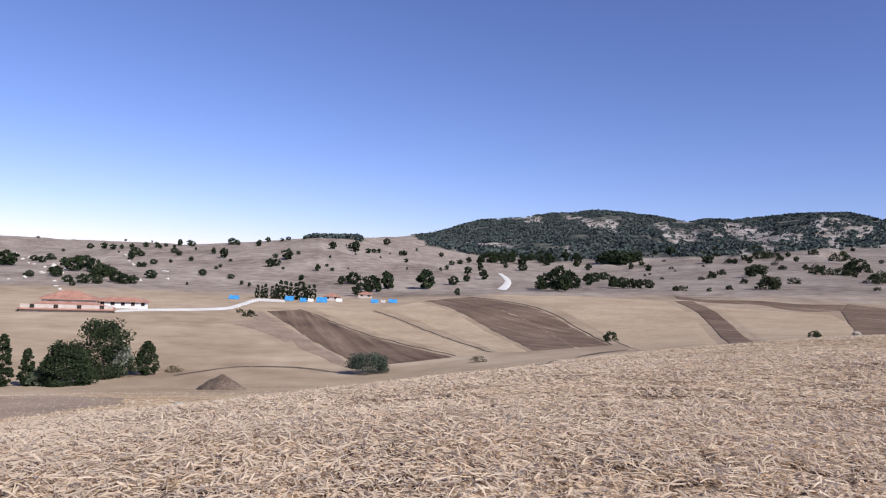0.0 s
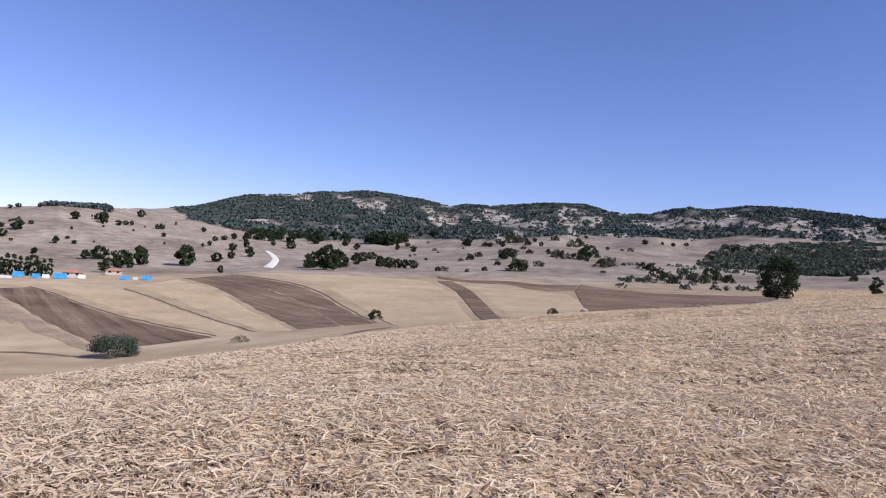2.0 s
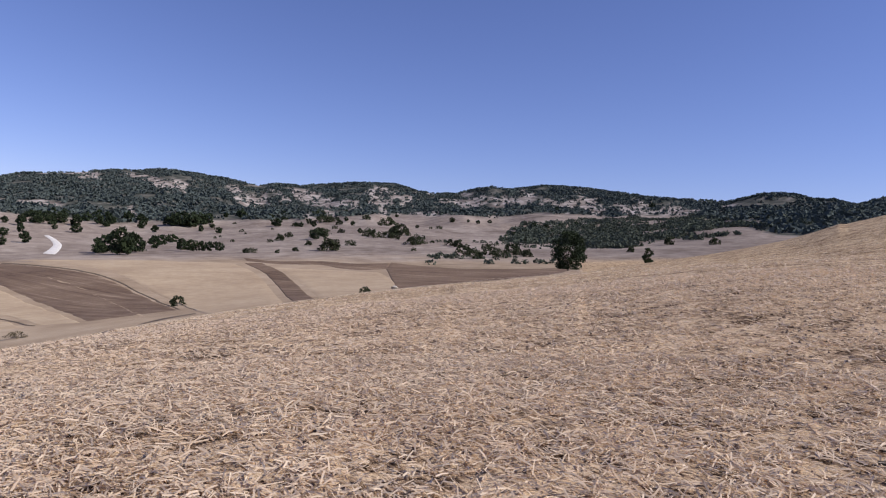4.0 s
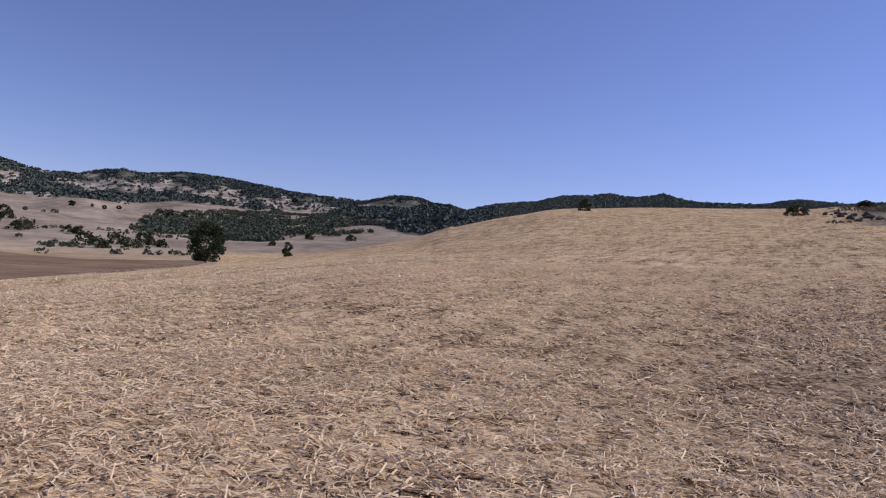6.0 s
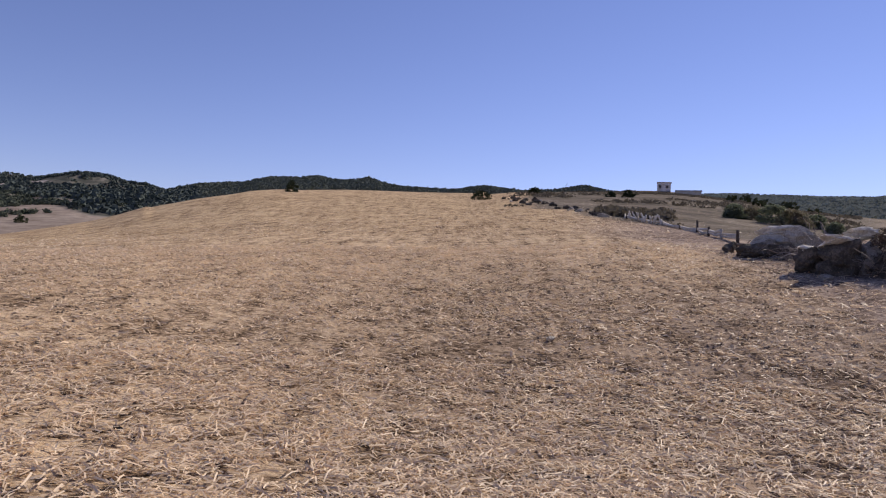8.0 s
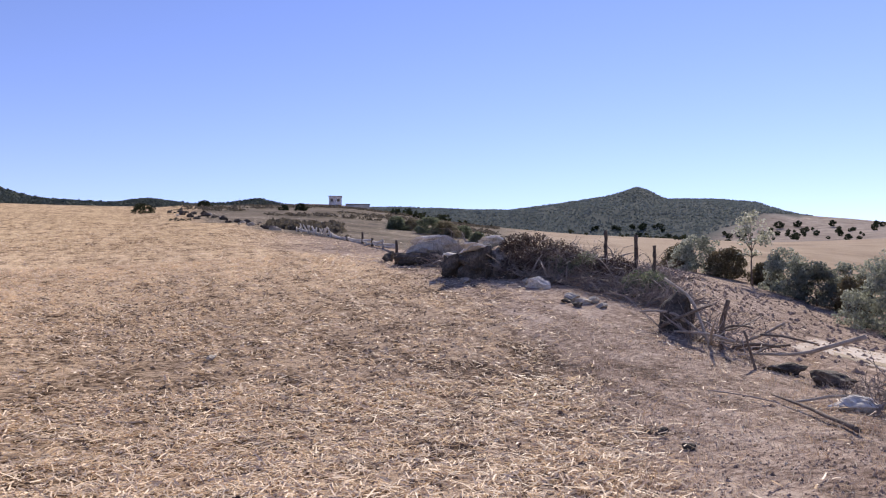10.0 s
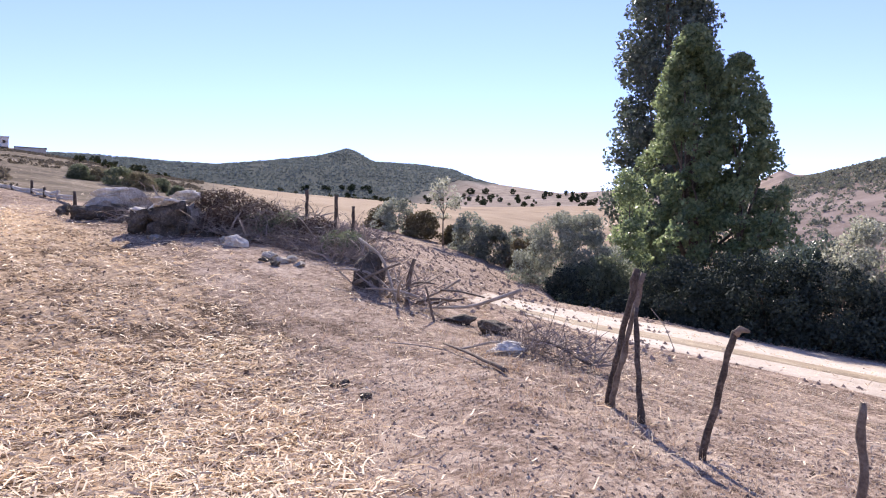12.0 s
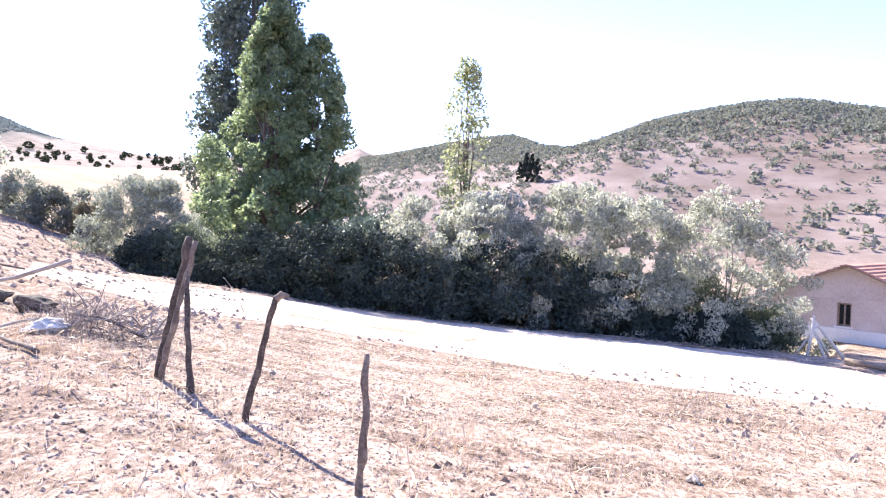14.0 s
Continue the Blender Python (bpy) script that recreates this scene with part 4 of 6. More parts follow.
CREST_OAKS = [(-27.1, -0.02, 0.38), (-26.2, 0.03, 0.47), (-25.6, 0.02, 0.42), (-25.0, 0.1, 0.33), (-24.3, 0.24, 0.33), (-23.3, 0.35, 0.38), (-22.5, 0.4, 0.33), (-21.9, 0.48, 0.28), (-20.9, 0.62, 0.47), (-20.2, 0.68, 0.42), (-16.6, 0.95, 0.38), (-14.9, 1.2, 0.28), (-14.3, 1.34, 0.38), (-13.2, 1.46, 0.28), (-12.7, 1.58, 0.28), (-11.4, 1.75, 0.28)]
for b, s, deg in WEST_OAKS + VILLAGE_OAKS + FOOTHILL_OAKS + FIELD_OAKS + CREST_OAKS:
    oak(b, s, deg)
for b, s, deg in KNOLL_OAKS:
    oak(b, s, deg * 0.68, 330, 1)
for b, s, deg in SLOPE_SHRUBS + BROW_SHRUBS:
    shrub(b, s, deg)
for _ in range(26):  # small ones between
    oak(R.uniform(-33, -1), R.uniform(-1.2, 1.6), R.uniform(0.14, 0.26), 420)
for _ in range(40):
    oak(R.uniform(3, 17), R.uniform(0.7, 1.6), R.uniform(0.25, 0.5), 420)
for _ in range(36):
    shrub(R.uniform(16, 42), R.uniform(-0.2, 2.4), R.uniform(0.14, 0.28), 330)
for _ in range(22):
    oak(R.uniform(17, 46), R.uniform(2.0, 3.0), R.uniform(0.2, 0.4), 420)
for _ in range(90):  # beyond the far field, towards the light
    oak(R.uniform(130, 163), R.uniform(3.3, 4.4), R.uniform(0.18, 0.5), 330)
for _ in range(26):  # clumps where the far field meets the hill
    oak(R.uniform(138, 149.5), R.uniform(3.8, 4.6), R.uniform(0.2, 0.5), 300)
for _ in range(15):  # grove in front of the wooded hill
    oak(R.uniform(126.5, 132.5), R.uniform(4.6, 5.0), R.uniform(0.25, 0.45), 300)
for k in range(3):
    spread_copies(oaks[k], oak_spots[k], R)
for k in range(2):
    spread_copies(shrubs[k], shrub_spots[k], R)

# the single trees on the brow and in the valley
p = at(45.1, 118)
plant("oak_tree", p, "lone dark round oak on the brow of the stubble field", "tree", deg_size(p, 3.3), deg_size(p, 3.0), "round", MAT["oak"], 6000, 0.32, 0.14, 110, 51, limbs=10, girth=0.2)
p = at(51.3, 122)
plant("oak_tree", p, "small dark bushy oak on the brow", "tree", deg_size(p, 1.35), deg_size(p, 0.9), "round", MAT["oak"], 1800, 0.25, 0.08, 50, 52, limbs=5)
for k, (b, s, h, w) in enumerate([(75.3, 5.75, 0.95, 1.1), (90.8, 6.0, 0.75, 1.4), (95.2, 6.7, 0.5, 1.0), (102.7, 6.6, 0.6, 1.0), (101.3, 6.6, 0.4, 0.8)]):
    p = survey(b, s, 40)
    plant("shrub", p, "dark juniper-like bush on the skyline of the field", "shrub", deg_size(p, h), deg_size(p, w), "dome", MAT["scrub"], 1600, 0.2, 0.0, 50, 60 + k, group="bushes on the skyline", limbs=3)
p = survey(97.8, 6.9, 40)
plant("oak_tree", p, "thin small tree on the skyline", "tree", deg_size(p, 0.8), deg_size(p, 0.6), "round", MAT["scrub"], 700, 0.2, 0.2, 30, 66, limbs=4)
for k, (b, s, h, w, shape, mat, what) in enumerate([(-31.9, -9.9, 3.6, 1.2, "column", "oak", "poplar"), (-30.4, -9.9, 2.6, 1.0, "column", "oak", "poplar"), (-22.6, -9.3, 2.5, 1.6, "column", "oak", "poplar"),
                                                   (-25.6, -9.4, 4.2, 4.4, "dome", "oak", "oak"), (-27.9, -9.9, 3.2, 4.0, "dome", "oak", "oak"), (-24.4, -9.3, 2.2, 1.6, "dome", "silver", "willow"), (-29.6, -9.9, 1.2, 1.5, "dome", "dull", "willow")]):
    p = survey(b, s, 60)
    label = {"poplar": "slim dark poplar in the valley bottom", "oak": "broad dark green tree in the valley bottom", "willow": "low grey-green willow bush in the valley"}[what]
    plant(what + "_tree", p, label, "tree", deg_size(p, h), deg_size(p, w), shape, MAT[mat], 11000 if w > 2 else 3200, 0.3, 0.03, 120, 70 + k, limbs=6)
p = survey(-5.5, -8.85, 60)
plant("willow_tree", p, "low spreading grey-green tree below the fields", "tree", deg_size(p, 1.5), deg_size(p, 3.6), "dome", MAT["thicket"], 6500, 0.24, 0.22, 90, 80, limbs=9)
for k, (b, s) in enumerate([(-20.6, -9.1), (3.4, -7.5)]):
    p = survey(b, s, 40)
    plant("shrub", p, "small dry weed bush on the slope", "shrub", deg_size(p, 0.5), deg_size(p, 1.3), "dome", MAT["drybush"], 700, 0.15, 0.0, 30, 85 + k, limbs=3)
first = None
for k in range(13):  # poplar row by the village
    b = -14.9 + k * 0.38 + R.uniform(-0.08, 0.08)
    p = survey(b, -3.2, 150)
    h = deg_size(p, R.uniform(1.0, 1.5) if k != 9 else 2.0)
    if first is None:
        first = plant("poplar_tree", p, "slim dark poplar in a row by the village", "tree", 1.0, 0.34, "column", MAT["oak"], 900, 0.1, 0.02, 50, 90, group="poplar row by the village", limbs=3)
        first.scale = (h, h, h)
    else:
        copy_thing(first, Matrix.LocRotScale(p, Euler((0, 0, k)), (h / first.scale.x,) * 3))


# woods and scrub too many to count
def clumps_mesh(name, spots, sizes, each, leaf, material, r, flat=0.75):
    """Small crowns, each of a few leaf sprays, as one mesh."""
    n = len(spots)
    off = r.normal(size=(n, each, 3))
    off /= np.linalg.norm(off, axis=2, keepdims=True)
    off *= r.uniform(0.4, 1.0, (n, each, 1)) ** 0.5
    off[..., 2] = np.abs(off[..., 2]) * flat * 1.6
    c = spots[:, None] + off * sizes[:, None, None] * 0.5
    s = np.repeat(sizes, each) * leaf
    return leaf_mesh(name, c.reshape(-1, 3), s, material, r, 0.0, 0.9)


def scatter(r, n, b0, b1, d0, d1):
    b, d = np.radians(r.uniform(b0, b1, n)), np.sqrt(r.uniform(d0**2, d1**2, n))
    return d * np.sin(b), d * np.cos(b), np.degrees(b), d


def woodland(r, n, b0, b1, d0, d1, keep, name, label, size, each, leaf, material, flat=0.8):
    x, y, b, d = scatter(r, n, b0, b1, d0, d1)
    k = keep(x, y, b, d)
    x, y, d = x[k], y[k], d[k]
    spots = np.stack([x, y, height(x, y)], 1)
    me = clumps_mesh(name, spots, r.uniform(size[0], size[1], len(x)), each, leaf, material, r, flat)
    return tagged(new(name, me), label, "woodland", kind="stuff")


def wood_edge(b):
    return np.interp(b, [-8, -2, 2, 12, 32, 45, 55, 66, 110, 135, 142, 146], [3000, 1050, 800, 720, 820, 900, 600, 560, 560, 800, 1050, 2400])


woodland(np.random.default_rng(101), 100000, -4, 68, 640, 2450, lambda x, y, b, d: np.where(b < 64, (mountain_wood(x, y, height(x, y)) > 0.5), d > wood_edge(b) + 100) & (np.random.default_rng(6).uniform(0.0, 1, len(x)) > 0.88 * crag_cover(x, y, height(x, y))) & (fbm(x, y, 45, 3, 175) > -0.2),
         "mountain_woodland", "dark oak and pine woods on the far mountain", (4.5, 8), 5, 0.66, MAT["pine"])
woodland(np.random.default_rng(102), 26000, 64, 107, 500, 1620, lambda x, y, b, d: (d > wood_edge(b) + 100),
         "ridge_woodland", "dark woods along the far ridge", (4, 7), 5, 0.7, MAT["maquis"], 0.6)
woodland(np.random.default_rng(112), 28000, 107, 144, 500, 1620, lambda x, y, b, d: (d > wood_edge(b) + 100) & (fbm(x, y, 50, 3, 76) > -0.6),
         "hill_woodland", "woods on the pointed hill, haze painted into their grey-green", (2.6, 4.4), 6, 0.6, MAT["hazewood"], 0.5)


def in_gully(x, y, b, d):
    s = np.degrees(np.arctan2(height(x, y) - EYE_Z, d)) + 0.2 * fbm(x, y, 40, 3, 77)
    low = np.interp(b, [39.8, 46.4, 49.7, 53.7, 58.1, 62.3, 65.4], [1.33, 1.2, 1.35, 2.1, 2.75, 3.5, 4.5])
    high = np.interp(b, [39.8, 41.3, 43.5, 46, 49, 52, 58, 66], [1.9, 3.0, 3.2, 3.4, 3.6, 4.1, 4.4, 5.0])
    stripe = np.abs(s - np.interp(b, [43.9, 46.7, 49.5, 51.8], [3.5, 3.6, 3.8, 4.15])) < 0.06
    return (s > low) & (s < high) & ~(stripe & (b < 52)) & (fbm(x, y, 34, 4, 79) > np.interp(b, [40, 47, 52, 60], [-0.32, -0.3, -0.12, 0.0]))


woodland(np.random.default_rng(103), 15000, 39.5, 66, 300, 1250, in_gully,
         "gully_woodland", "dense dark scrub wood in the gully", (3, 6.5), 13, 0.42, MAT["thicket"])
woodland(np.random.default_rng(104), 24000, 160, 209, 85, 330, lambda x, y, b, d: np.random.default_rng(5).uniform(0, 1, len(x)) < 0.16 + 0.84 * smooth(0.0, 1.0, (height(x, y) - 11) / 14 + 0.4 * fbm(x, y, 40, 3, 87)),
         "hillside_scrub", "grey-green scrub dotted over the reddish hill", (0.8, 2.2), 14, 0.33, MAT["greyscrub"], 0.8)
woodland(np.random.default_rng(106), 420, 33.5, 44, 330, 560, lambda x, y, b, d: fbm(x, y, 25, 3, 80) > 0.12,
         "slope_scrub", "dark scrub on the steep slope", (1.8, 4.2), 22, 0.34, MAT["thicket"])
woodland(np.random.default_rng(107), 420, 110, 135, 130, 460, lambda x, y, b, d: fbm(x, y, 35, 3, 82) > 0.25,
         "field_scrub", "dark scrub along the far field", (1.2, 2.6), 14, 0.45, MAT["scrub"])
woodland(np.random.default_rng(108), 9000, 92, 119, 28, 230, lambda x, y, b, d: (d > np.interp(b, [92, 98, 104, 110, 119], [78, 60, 48, 33, 24])) & (fbm(x, y, 12, 3, 84) > 0.08),
         "pasture_scrub", "low dull brown scrub in the rough pasture", (0.3, 1.0), 14, 0.3, MAT["heath"], 0.5)
woodland(np.random.default_rng(109), 600, 100.4, 105.9, 50, 74, lambda x, y, b, d: np.abs(d - 62 + (b - 103) * 1.2 + 3 * fbm(x, y, 6, 2, 86)) < 5,
         "dark_heath", "patch of low dark heath in the rough pasture", (0.6, 1.3), 18, 0.28, MAT["heath"], 0.6)
woodland(np.random.default_rng(105), 900, -12, -6, 780, 900, lambda x, y, b, d: (b > -11.2) & (b < -6.8),
         "hilltop_woodland", "dark copse on the hilltop", (4, 7), 9, 0.6, MAT["pine"])


# ---- stones ----
def stone_mesh(name, size, material, seed, cuts=14):
    """A broken stone: a lumpy block with planes split off."""
    r = random.Random(seed)
    bm = bmesh.new()
    bmesh.ops.create_icosphere(bm, subdivisions=4 if max(size) > 0.55 else 3, radius=0.5)
    planes = [(Vector((r.uniform(-1, 1), r.uniform(-1, 1), r.uniform(-0.6, 1))).normalized(), r.uniform(0.2, 0.36)) for _ in range(cuts)]
    for v in bm.verts:
        v.co += v.co * 0.4 * noise.fractal(v.co * 2.1 + Vector((seed, 0, 0)), 1.0, 2.0, 4)
        for nrm, dist in planes:
            over = v.co.dot(nrm) - dist
            if over > 0:
                v.co -= nrm * over * 0.92
        v.co += v.normal * (0.05 * noise.noise(v.co * 6 + Vector((0, seed, 0))) - 0.06 * abs(noise.noise(v.co * 4 + Vector((seed, 0, 3)))) + 0.02 * noise.noise(v.co * 15))
        v.co = Vector((v.co.x * size[0], v.co.y * size[1], v.co.z * size[2]))
    me = bpy.data.meshes.new(name)
    bm.to_mesh(me)
    bm.free()
    me.materials.append(material)
    return me


def stone(place, size, material, label, seed, category="stone", sunk=0.25, rz=0.0, group="", lean=0.0):
    ob = new("stone", stone_mesh("stone", size, MAT[material], seed))
    ob.location, ob.rotation_euler = place + Vector((0, 0, size[2] * (0.5 - sunk))), (0, 0, radians(rz))
    if lean:  # tipped towards the field
        ob.rotation_euler = (Matrix.Rotation(radians(lean), 3, Vector((-0.45, -0.89, 0))) @ Euler((0, 0, radians(rz))).to_matrix()).to_euler()
    return tagged(ob, label, category, group)


def block(place, size, material, label, seed, rz=0.0, group="", tip=0.0, category="rock"):
    """A squarish quarried-looking block: worn edges, split faces, a rough top."""
    r = random.Random(seed)
    bm = bmesh.new()
    bmesh.ops.create_cube(bm, size=1.0)
    bmesh.ops.subdivide_edges(bm, edges=bm.edges[:], cuts=7, use_grid_fill=True)
    planes = [(Vector((r.uniform(-1, 1), r.uniform(-1, 1), r.uniform(-0.3, 1))).normalized(), r.uniform(0.36, 0.54)) for _ in range(11)]
    for v in bm.verts:
        v.co *= 1 - 0.16 * max(0.0, v.co.length - 0.56)
        for nrm, dist in planes:
            over = v.co.dot(nrm) - dist
            if over > 0:
                v.co -= nrm * over * 0.95
        q = v.co * 1.7 + Vector((seed * 3.1, 0, 0))
        v.co += Vector((noise.noise(q), noise.noise(q + Vector((0, 7, 0))), noise.noise(q + Vector((0, 0, 9))))) * 0.2
        v.co += v.co.normalized() * 0.13 * noise.fractal(v.co * 4, 1.0, 2.0, 3)
        v.co = Vector((v.co.x * size[0], v.co.y * size[1], v.co.z * size[2]))
    ob = part("rock", bm, MAT[material])
    ob.location, ob.rotation_euler = place + Vector((0, 0, size[2] * 0.38)), (radians(tip), radians(tip * 0.6), radians(rz))
    return tagged(ob, label, category, group)


# the boulder, the heap of dark blocks and the loose stones along the fence
# dark foot rocks and white top slab stand in for shade and sunlight
for k, (b, d, sx, sy, sz, mat, lift, rz, tip) in enumerate([(113.5, 24.5, 1.9, 1.2, 0.74, "limestone", 0.12, 70, 9), (112.6, 24.2, 0.9, 0.8, 0.55, "greyrock", 0.15, 40, -8), (114.7, 25.0, 1.2, 0.9, 0.75, "limestone", 0.05, 20, 6), (113.2, 24.4, 1.2, 0.8, 0.3, "whitestone", 0.62, 66, 14),
                                                            (112.2, 23.7, 1.4, 0.7, 0.42, "darkstone", 0, 66, 0), (113.6, 23.8, 1.3, 0.7, 0.45, "darkstone", 0, 74, 0)]):
    block(at(b, d, lift), (sx, sy, sz), mat, "low dark rock added for the shaded undercut of the boulder" if mat == "darkstone" else "big pale jagged weathered boulder at the field's edge", 3 + k, rz, "boulders at the field's edge", tip, "boulder")
# shaded sides are put into dark blocks, sunlit tops into white slabs
for k, (b, d, sx, sy, sz, mat, lift, rz, tip) in enumerate([(115.2, 20.5, 0.72, 0.7, 0.7, "darkstone", 0, 62, 0), (117.0, 20.2, 0.85, 0.8, 0.98, "darkstone", 0, 70, 4), (118.7, 20.6, 0.72, 0.7, 0.85, "greyrock", 0, 78, -4), (116.1, 19.9, 0.42, 0.4, 0.42, "darkstone", 0, 20, 10),
                                                            (117.0, 20.2, 0.85, 0.75, 0.22, "whitestone", 0.76, 66, 9), (118.3, 20.8, 0.8, 0.6, 0.28, "whitestone", 0.86, 50, 12), (115.2, 20.5, 0.62, 0.55, 0.18, "whitestone", 0.52, 80, -9), (116.1, 19.4, 0.4, 0.3, 0.16, "greyrock", 0.0, 10, 0), (119.6, 20.0, 0.5, 0.4, 0.4, "darkstone", 0, 40, 8)]):
    block(at(b, d, lift), (sx, sy, sz), mat, "pale flat slab standing in for a sunlit top of the rock heap" if mat == "whitestone" else "dark split rock in a heap at the field's edge", 40 + k, rz, "rock heap by the fence", tip)
for k, (b, d, sx, sy, sz, mat) in enumerate([(109.9, 25.0, 0.75, 0.6, 0.5, "darkstone"), (122.0, 18.4, 0.95, 0.55, 0.42, "whitestone"), (121.0, 18.8, 0.4, 0.35, 0.25, "limestone"), (124.6, 17.0, 0.6, 0.5, 0.32, "limestone"), (125.4, 16.6, 0.5, 0.45, 0.25, "limestone"),
                                             (126.3, 16.8, 0.55, 0.4, 0.25, "limestone"), (125.0, 16.2, 0.4, 0.3, 0.2, "darkstone"), (126.9, 16.3, 0.4, 0.3, 0.22, "limestone"), (124.0, 16.6, 0.35, 0.3, 0.2, "darkstone"),
                                             (96.7, 12.8, 0.3, 0.22, 0.14, "limestone"), (106.6, 8.6, 0.14, 0.1, 0.09, "darkstone"), (108.5, 6.2, 0.13, 0.1, 0.08, "darkstone"), (118.4, 8.3, 0.17, 0.12, 0.09, "limestone"), (132.2, 8.0, 0.2, 0.14, 0.12, "darkstone"), (65.4, 7.2, 0.13, 0.1, 0.08, "darkstone"), (99.5, 6.6, 0.11, 0.09, 0.07, "darkstone"), (130.5, 8.5, 0.2, 0.16, 0.14, "darkstone"), (129.6, 8.6, 0.12, 0.1, 0.08, "darkstone"), (127.2, 9.6, 0.22, 0.1, 0.06, "darkstone"),
                                             (143.4, 10.3, 0.8, 0.55, 0.3, "whitestone"), (142.2, 10.2, 0.35, 0.3, 0.12, "whitestone"), (139.6, 14.0, 1.3, 0.8, 0.35, "darkstone"), (142.2, 12.6, 1.2, 0.7, 0.4, "darkstone"),
                                             (190.5, 6.8, 0.2, 0.15, 0.11, "limestone"), (179.0, 9.5, 0.16, 0.12, 0.1, "limestone"), (-19.6, 24, 0.9, 0.5, 0.25, "limestone"), (2.6, 32.5, 0.7, 0.4, 0.4, "limestone")]):
    stone(at(b, d), (sx, sy, sz), mat, "pale stone lying on the dry soil" if mat == "limestone" else "dark stone lying on the dry soil", 30 + k, "stone", 0.25, 57 * k, "loose stones")
p = survey(31.0, -3.05, 60)
stone(p, (deg_size(p, 1.0), deg_size(p, 0.5), deg_size(p, 0.5)), "limestone", "white boulder on the brow of the field", 70, "boulder")
for k in range(34):  # pale outcrops on the wooded knoll and the village slope
    p = survey(-27.6 + R.normal() * 2.6, -1.7 - R.normal() * 0.6, 330)
    s = deg_size(p, R.uniform(0.2, 0.45))
    stone(p, (s * 1.4, s, s * 0.8), "whitestone", "pale limestone outcrop on the knoll", 80 + k, "rock", 0.3, 31 * k, "outcrops on the knoll")
for k in range(46):  # tumbled stone row up the rough pasture
    u = k / 45
    b = 92.6 + 8.6 * u + R.normal() * 0.25
    p = survey(b, np.interp(b, [92, 96, 98.5, 101.5], [6.15, 5.95, 5.35, 4.95]) + R.normal() * 0.12, 20)
    big = R.uniform(0.3, 1.0) ** 2 * (1.6 if u < 0.6 else 1.1)
    stone(p, (0.3 + big, 0.25 + big * R.uniform(0.5, 0.9), 0.2 + big * 0.5), "darkstone" if R.uniform() < 0.72 else "limestone", "grey stone in a tumbled row along the field", 110 + k, "stone", 0.3, 47 * k, "tumbled stone row")


def soil_mound():
    r = random.Random(9)
    p = survey(-17.0, -10.35, 20)
    w = deg_size(p, 3.9)
    bm = bmesh.new()
    bmesh.ops.create_icosphere(bm, subdivisions=4, radius=1.0)
    for v in bm.verts:
        rad = math.hypot(v.co.x, v.co.y)
        z = max(0.0, 1 - rad ** 1.15) * 0.62 + 0.05 * noise.fractal(v.co * 5, 1.0, 2.0, 4) if v.co.z > 0 else -0.1
        v.co = Vector((v.co.x * w / 2, v.co.y * w / 2.6, z * w / 2))
    me = bpy.data.meshes.new("soil_mound")
    bm.to_mesh(me)
    bm.free()
    me.materials.append(MAT["moundsoil"])
    ob = new("soil_mound", me)
    ob.location = p
    tagged(ob, "dumped mound of dark brown soil", "mound")
    for k in range(3):
        stone(p + Vector((0.1 + 0.35 * k, -0.1, w * (0.26 - 0.07 * k))), (0.55, 0.4, 0.3), "limestone", "white stone on the soil mound", 140 + k, "stone", 0.3, 70 * k, "stones on the mound")


soil_mound()


# ---- fence ----
def post(points, radii, label, group="fence posts", knob=False, head=None):
    e = thing("fence_post", Vector(points[0]), label, "post", group)
    base = Vector(points[0])
    n = 14
    path, rad = [], []
    for k in range(n):
        u = k / (n - 1) * (len(points) - 1)
        i = min(int(u), len(points) - 2)
        q = Vector(points[i]).lerp(Vector(points[i + 1]), u - i)
        path.append(q - base + Vector((noise.noise(q * 5) * 0.024, noise.noise(q * 5 + Vector((9, 0, 0))) * 0.024, -0.25 if k == 0 else 0)))
        rad.append((radii[0] * (1 - k / (n - 1)) + radii[1] * k / (n - 1)) * (1 + 0.45 * noise.noise(q * 13)))
    tube("shaft", path, [q * 0.88 for q in rad], MAT["postwood"] if not knob else MAT["bark"], e, 9)
    if head:
        t = path[-1]
        tube("head", [t - Vector((0, 0, 0.03)), t + Vector((head[0] * 0.4, head[1] * 0.4, 0.02)), t + Vector((*head, 0.0))], [radii[1] * 1.1, radii[1] * 1.0, radii[1] * 0.4], MAT["bark"], e, 8)
    return e


post([(3.97, -7.06, ground_z(3.97, -7.06)), (3.84, -7.1, 0.55), (3.67, -7.15, 1.40)], (0.05, 0.042), "leaning dark split fence post")
post([(3.90, -7.0, ground_z(3.90, -7.0)), (3.72, -6.98, 0.6), (3.58, -7.1, 1.36)], (0.036, 0.032), "bark-stripped fence post leaning on another", knob=True)
post([(3.43, -6.77, ground_z(3.43, -6.77)), (3.53, -6.86, 0.45), (3.62, -7.02, 1.0)], (0.04, 0.025), "thin crooked prop of a fence post")
post([(2.66, -6.24, ground_z(2.66, -6.24)), (2.52, -6.24, 0.35), (2.37, -6.24, 0.93)], (0.036, 0.031), "crooked knobbly fence post with a bent head", head=(-0.1, -0.06))
post([(1.27, -4.95, ground_z(1.27, -4.95)), (1.22, -4.97, 0.3), (1.25, -5.0, 0.72)], (0.03, 0.026), "thin pale upright fence stake", knob=True)
for b, h in ((127.35, 1.45), (129.65, 1.42), (131.0, 1.2)):
    q = at(b, 20.3)
    post([q, q + Vector((0.02, 0.01, h * 0.5)), q + Vector((-0.02, 0.03, h))], (0.06, 0.055), "dark upright fence post in the brush")


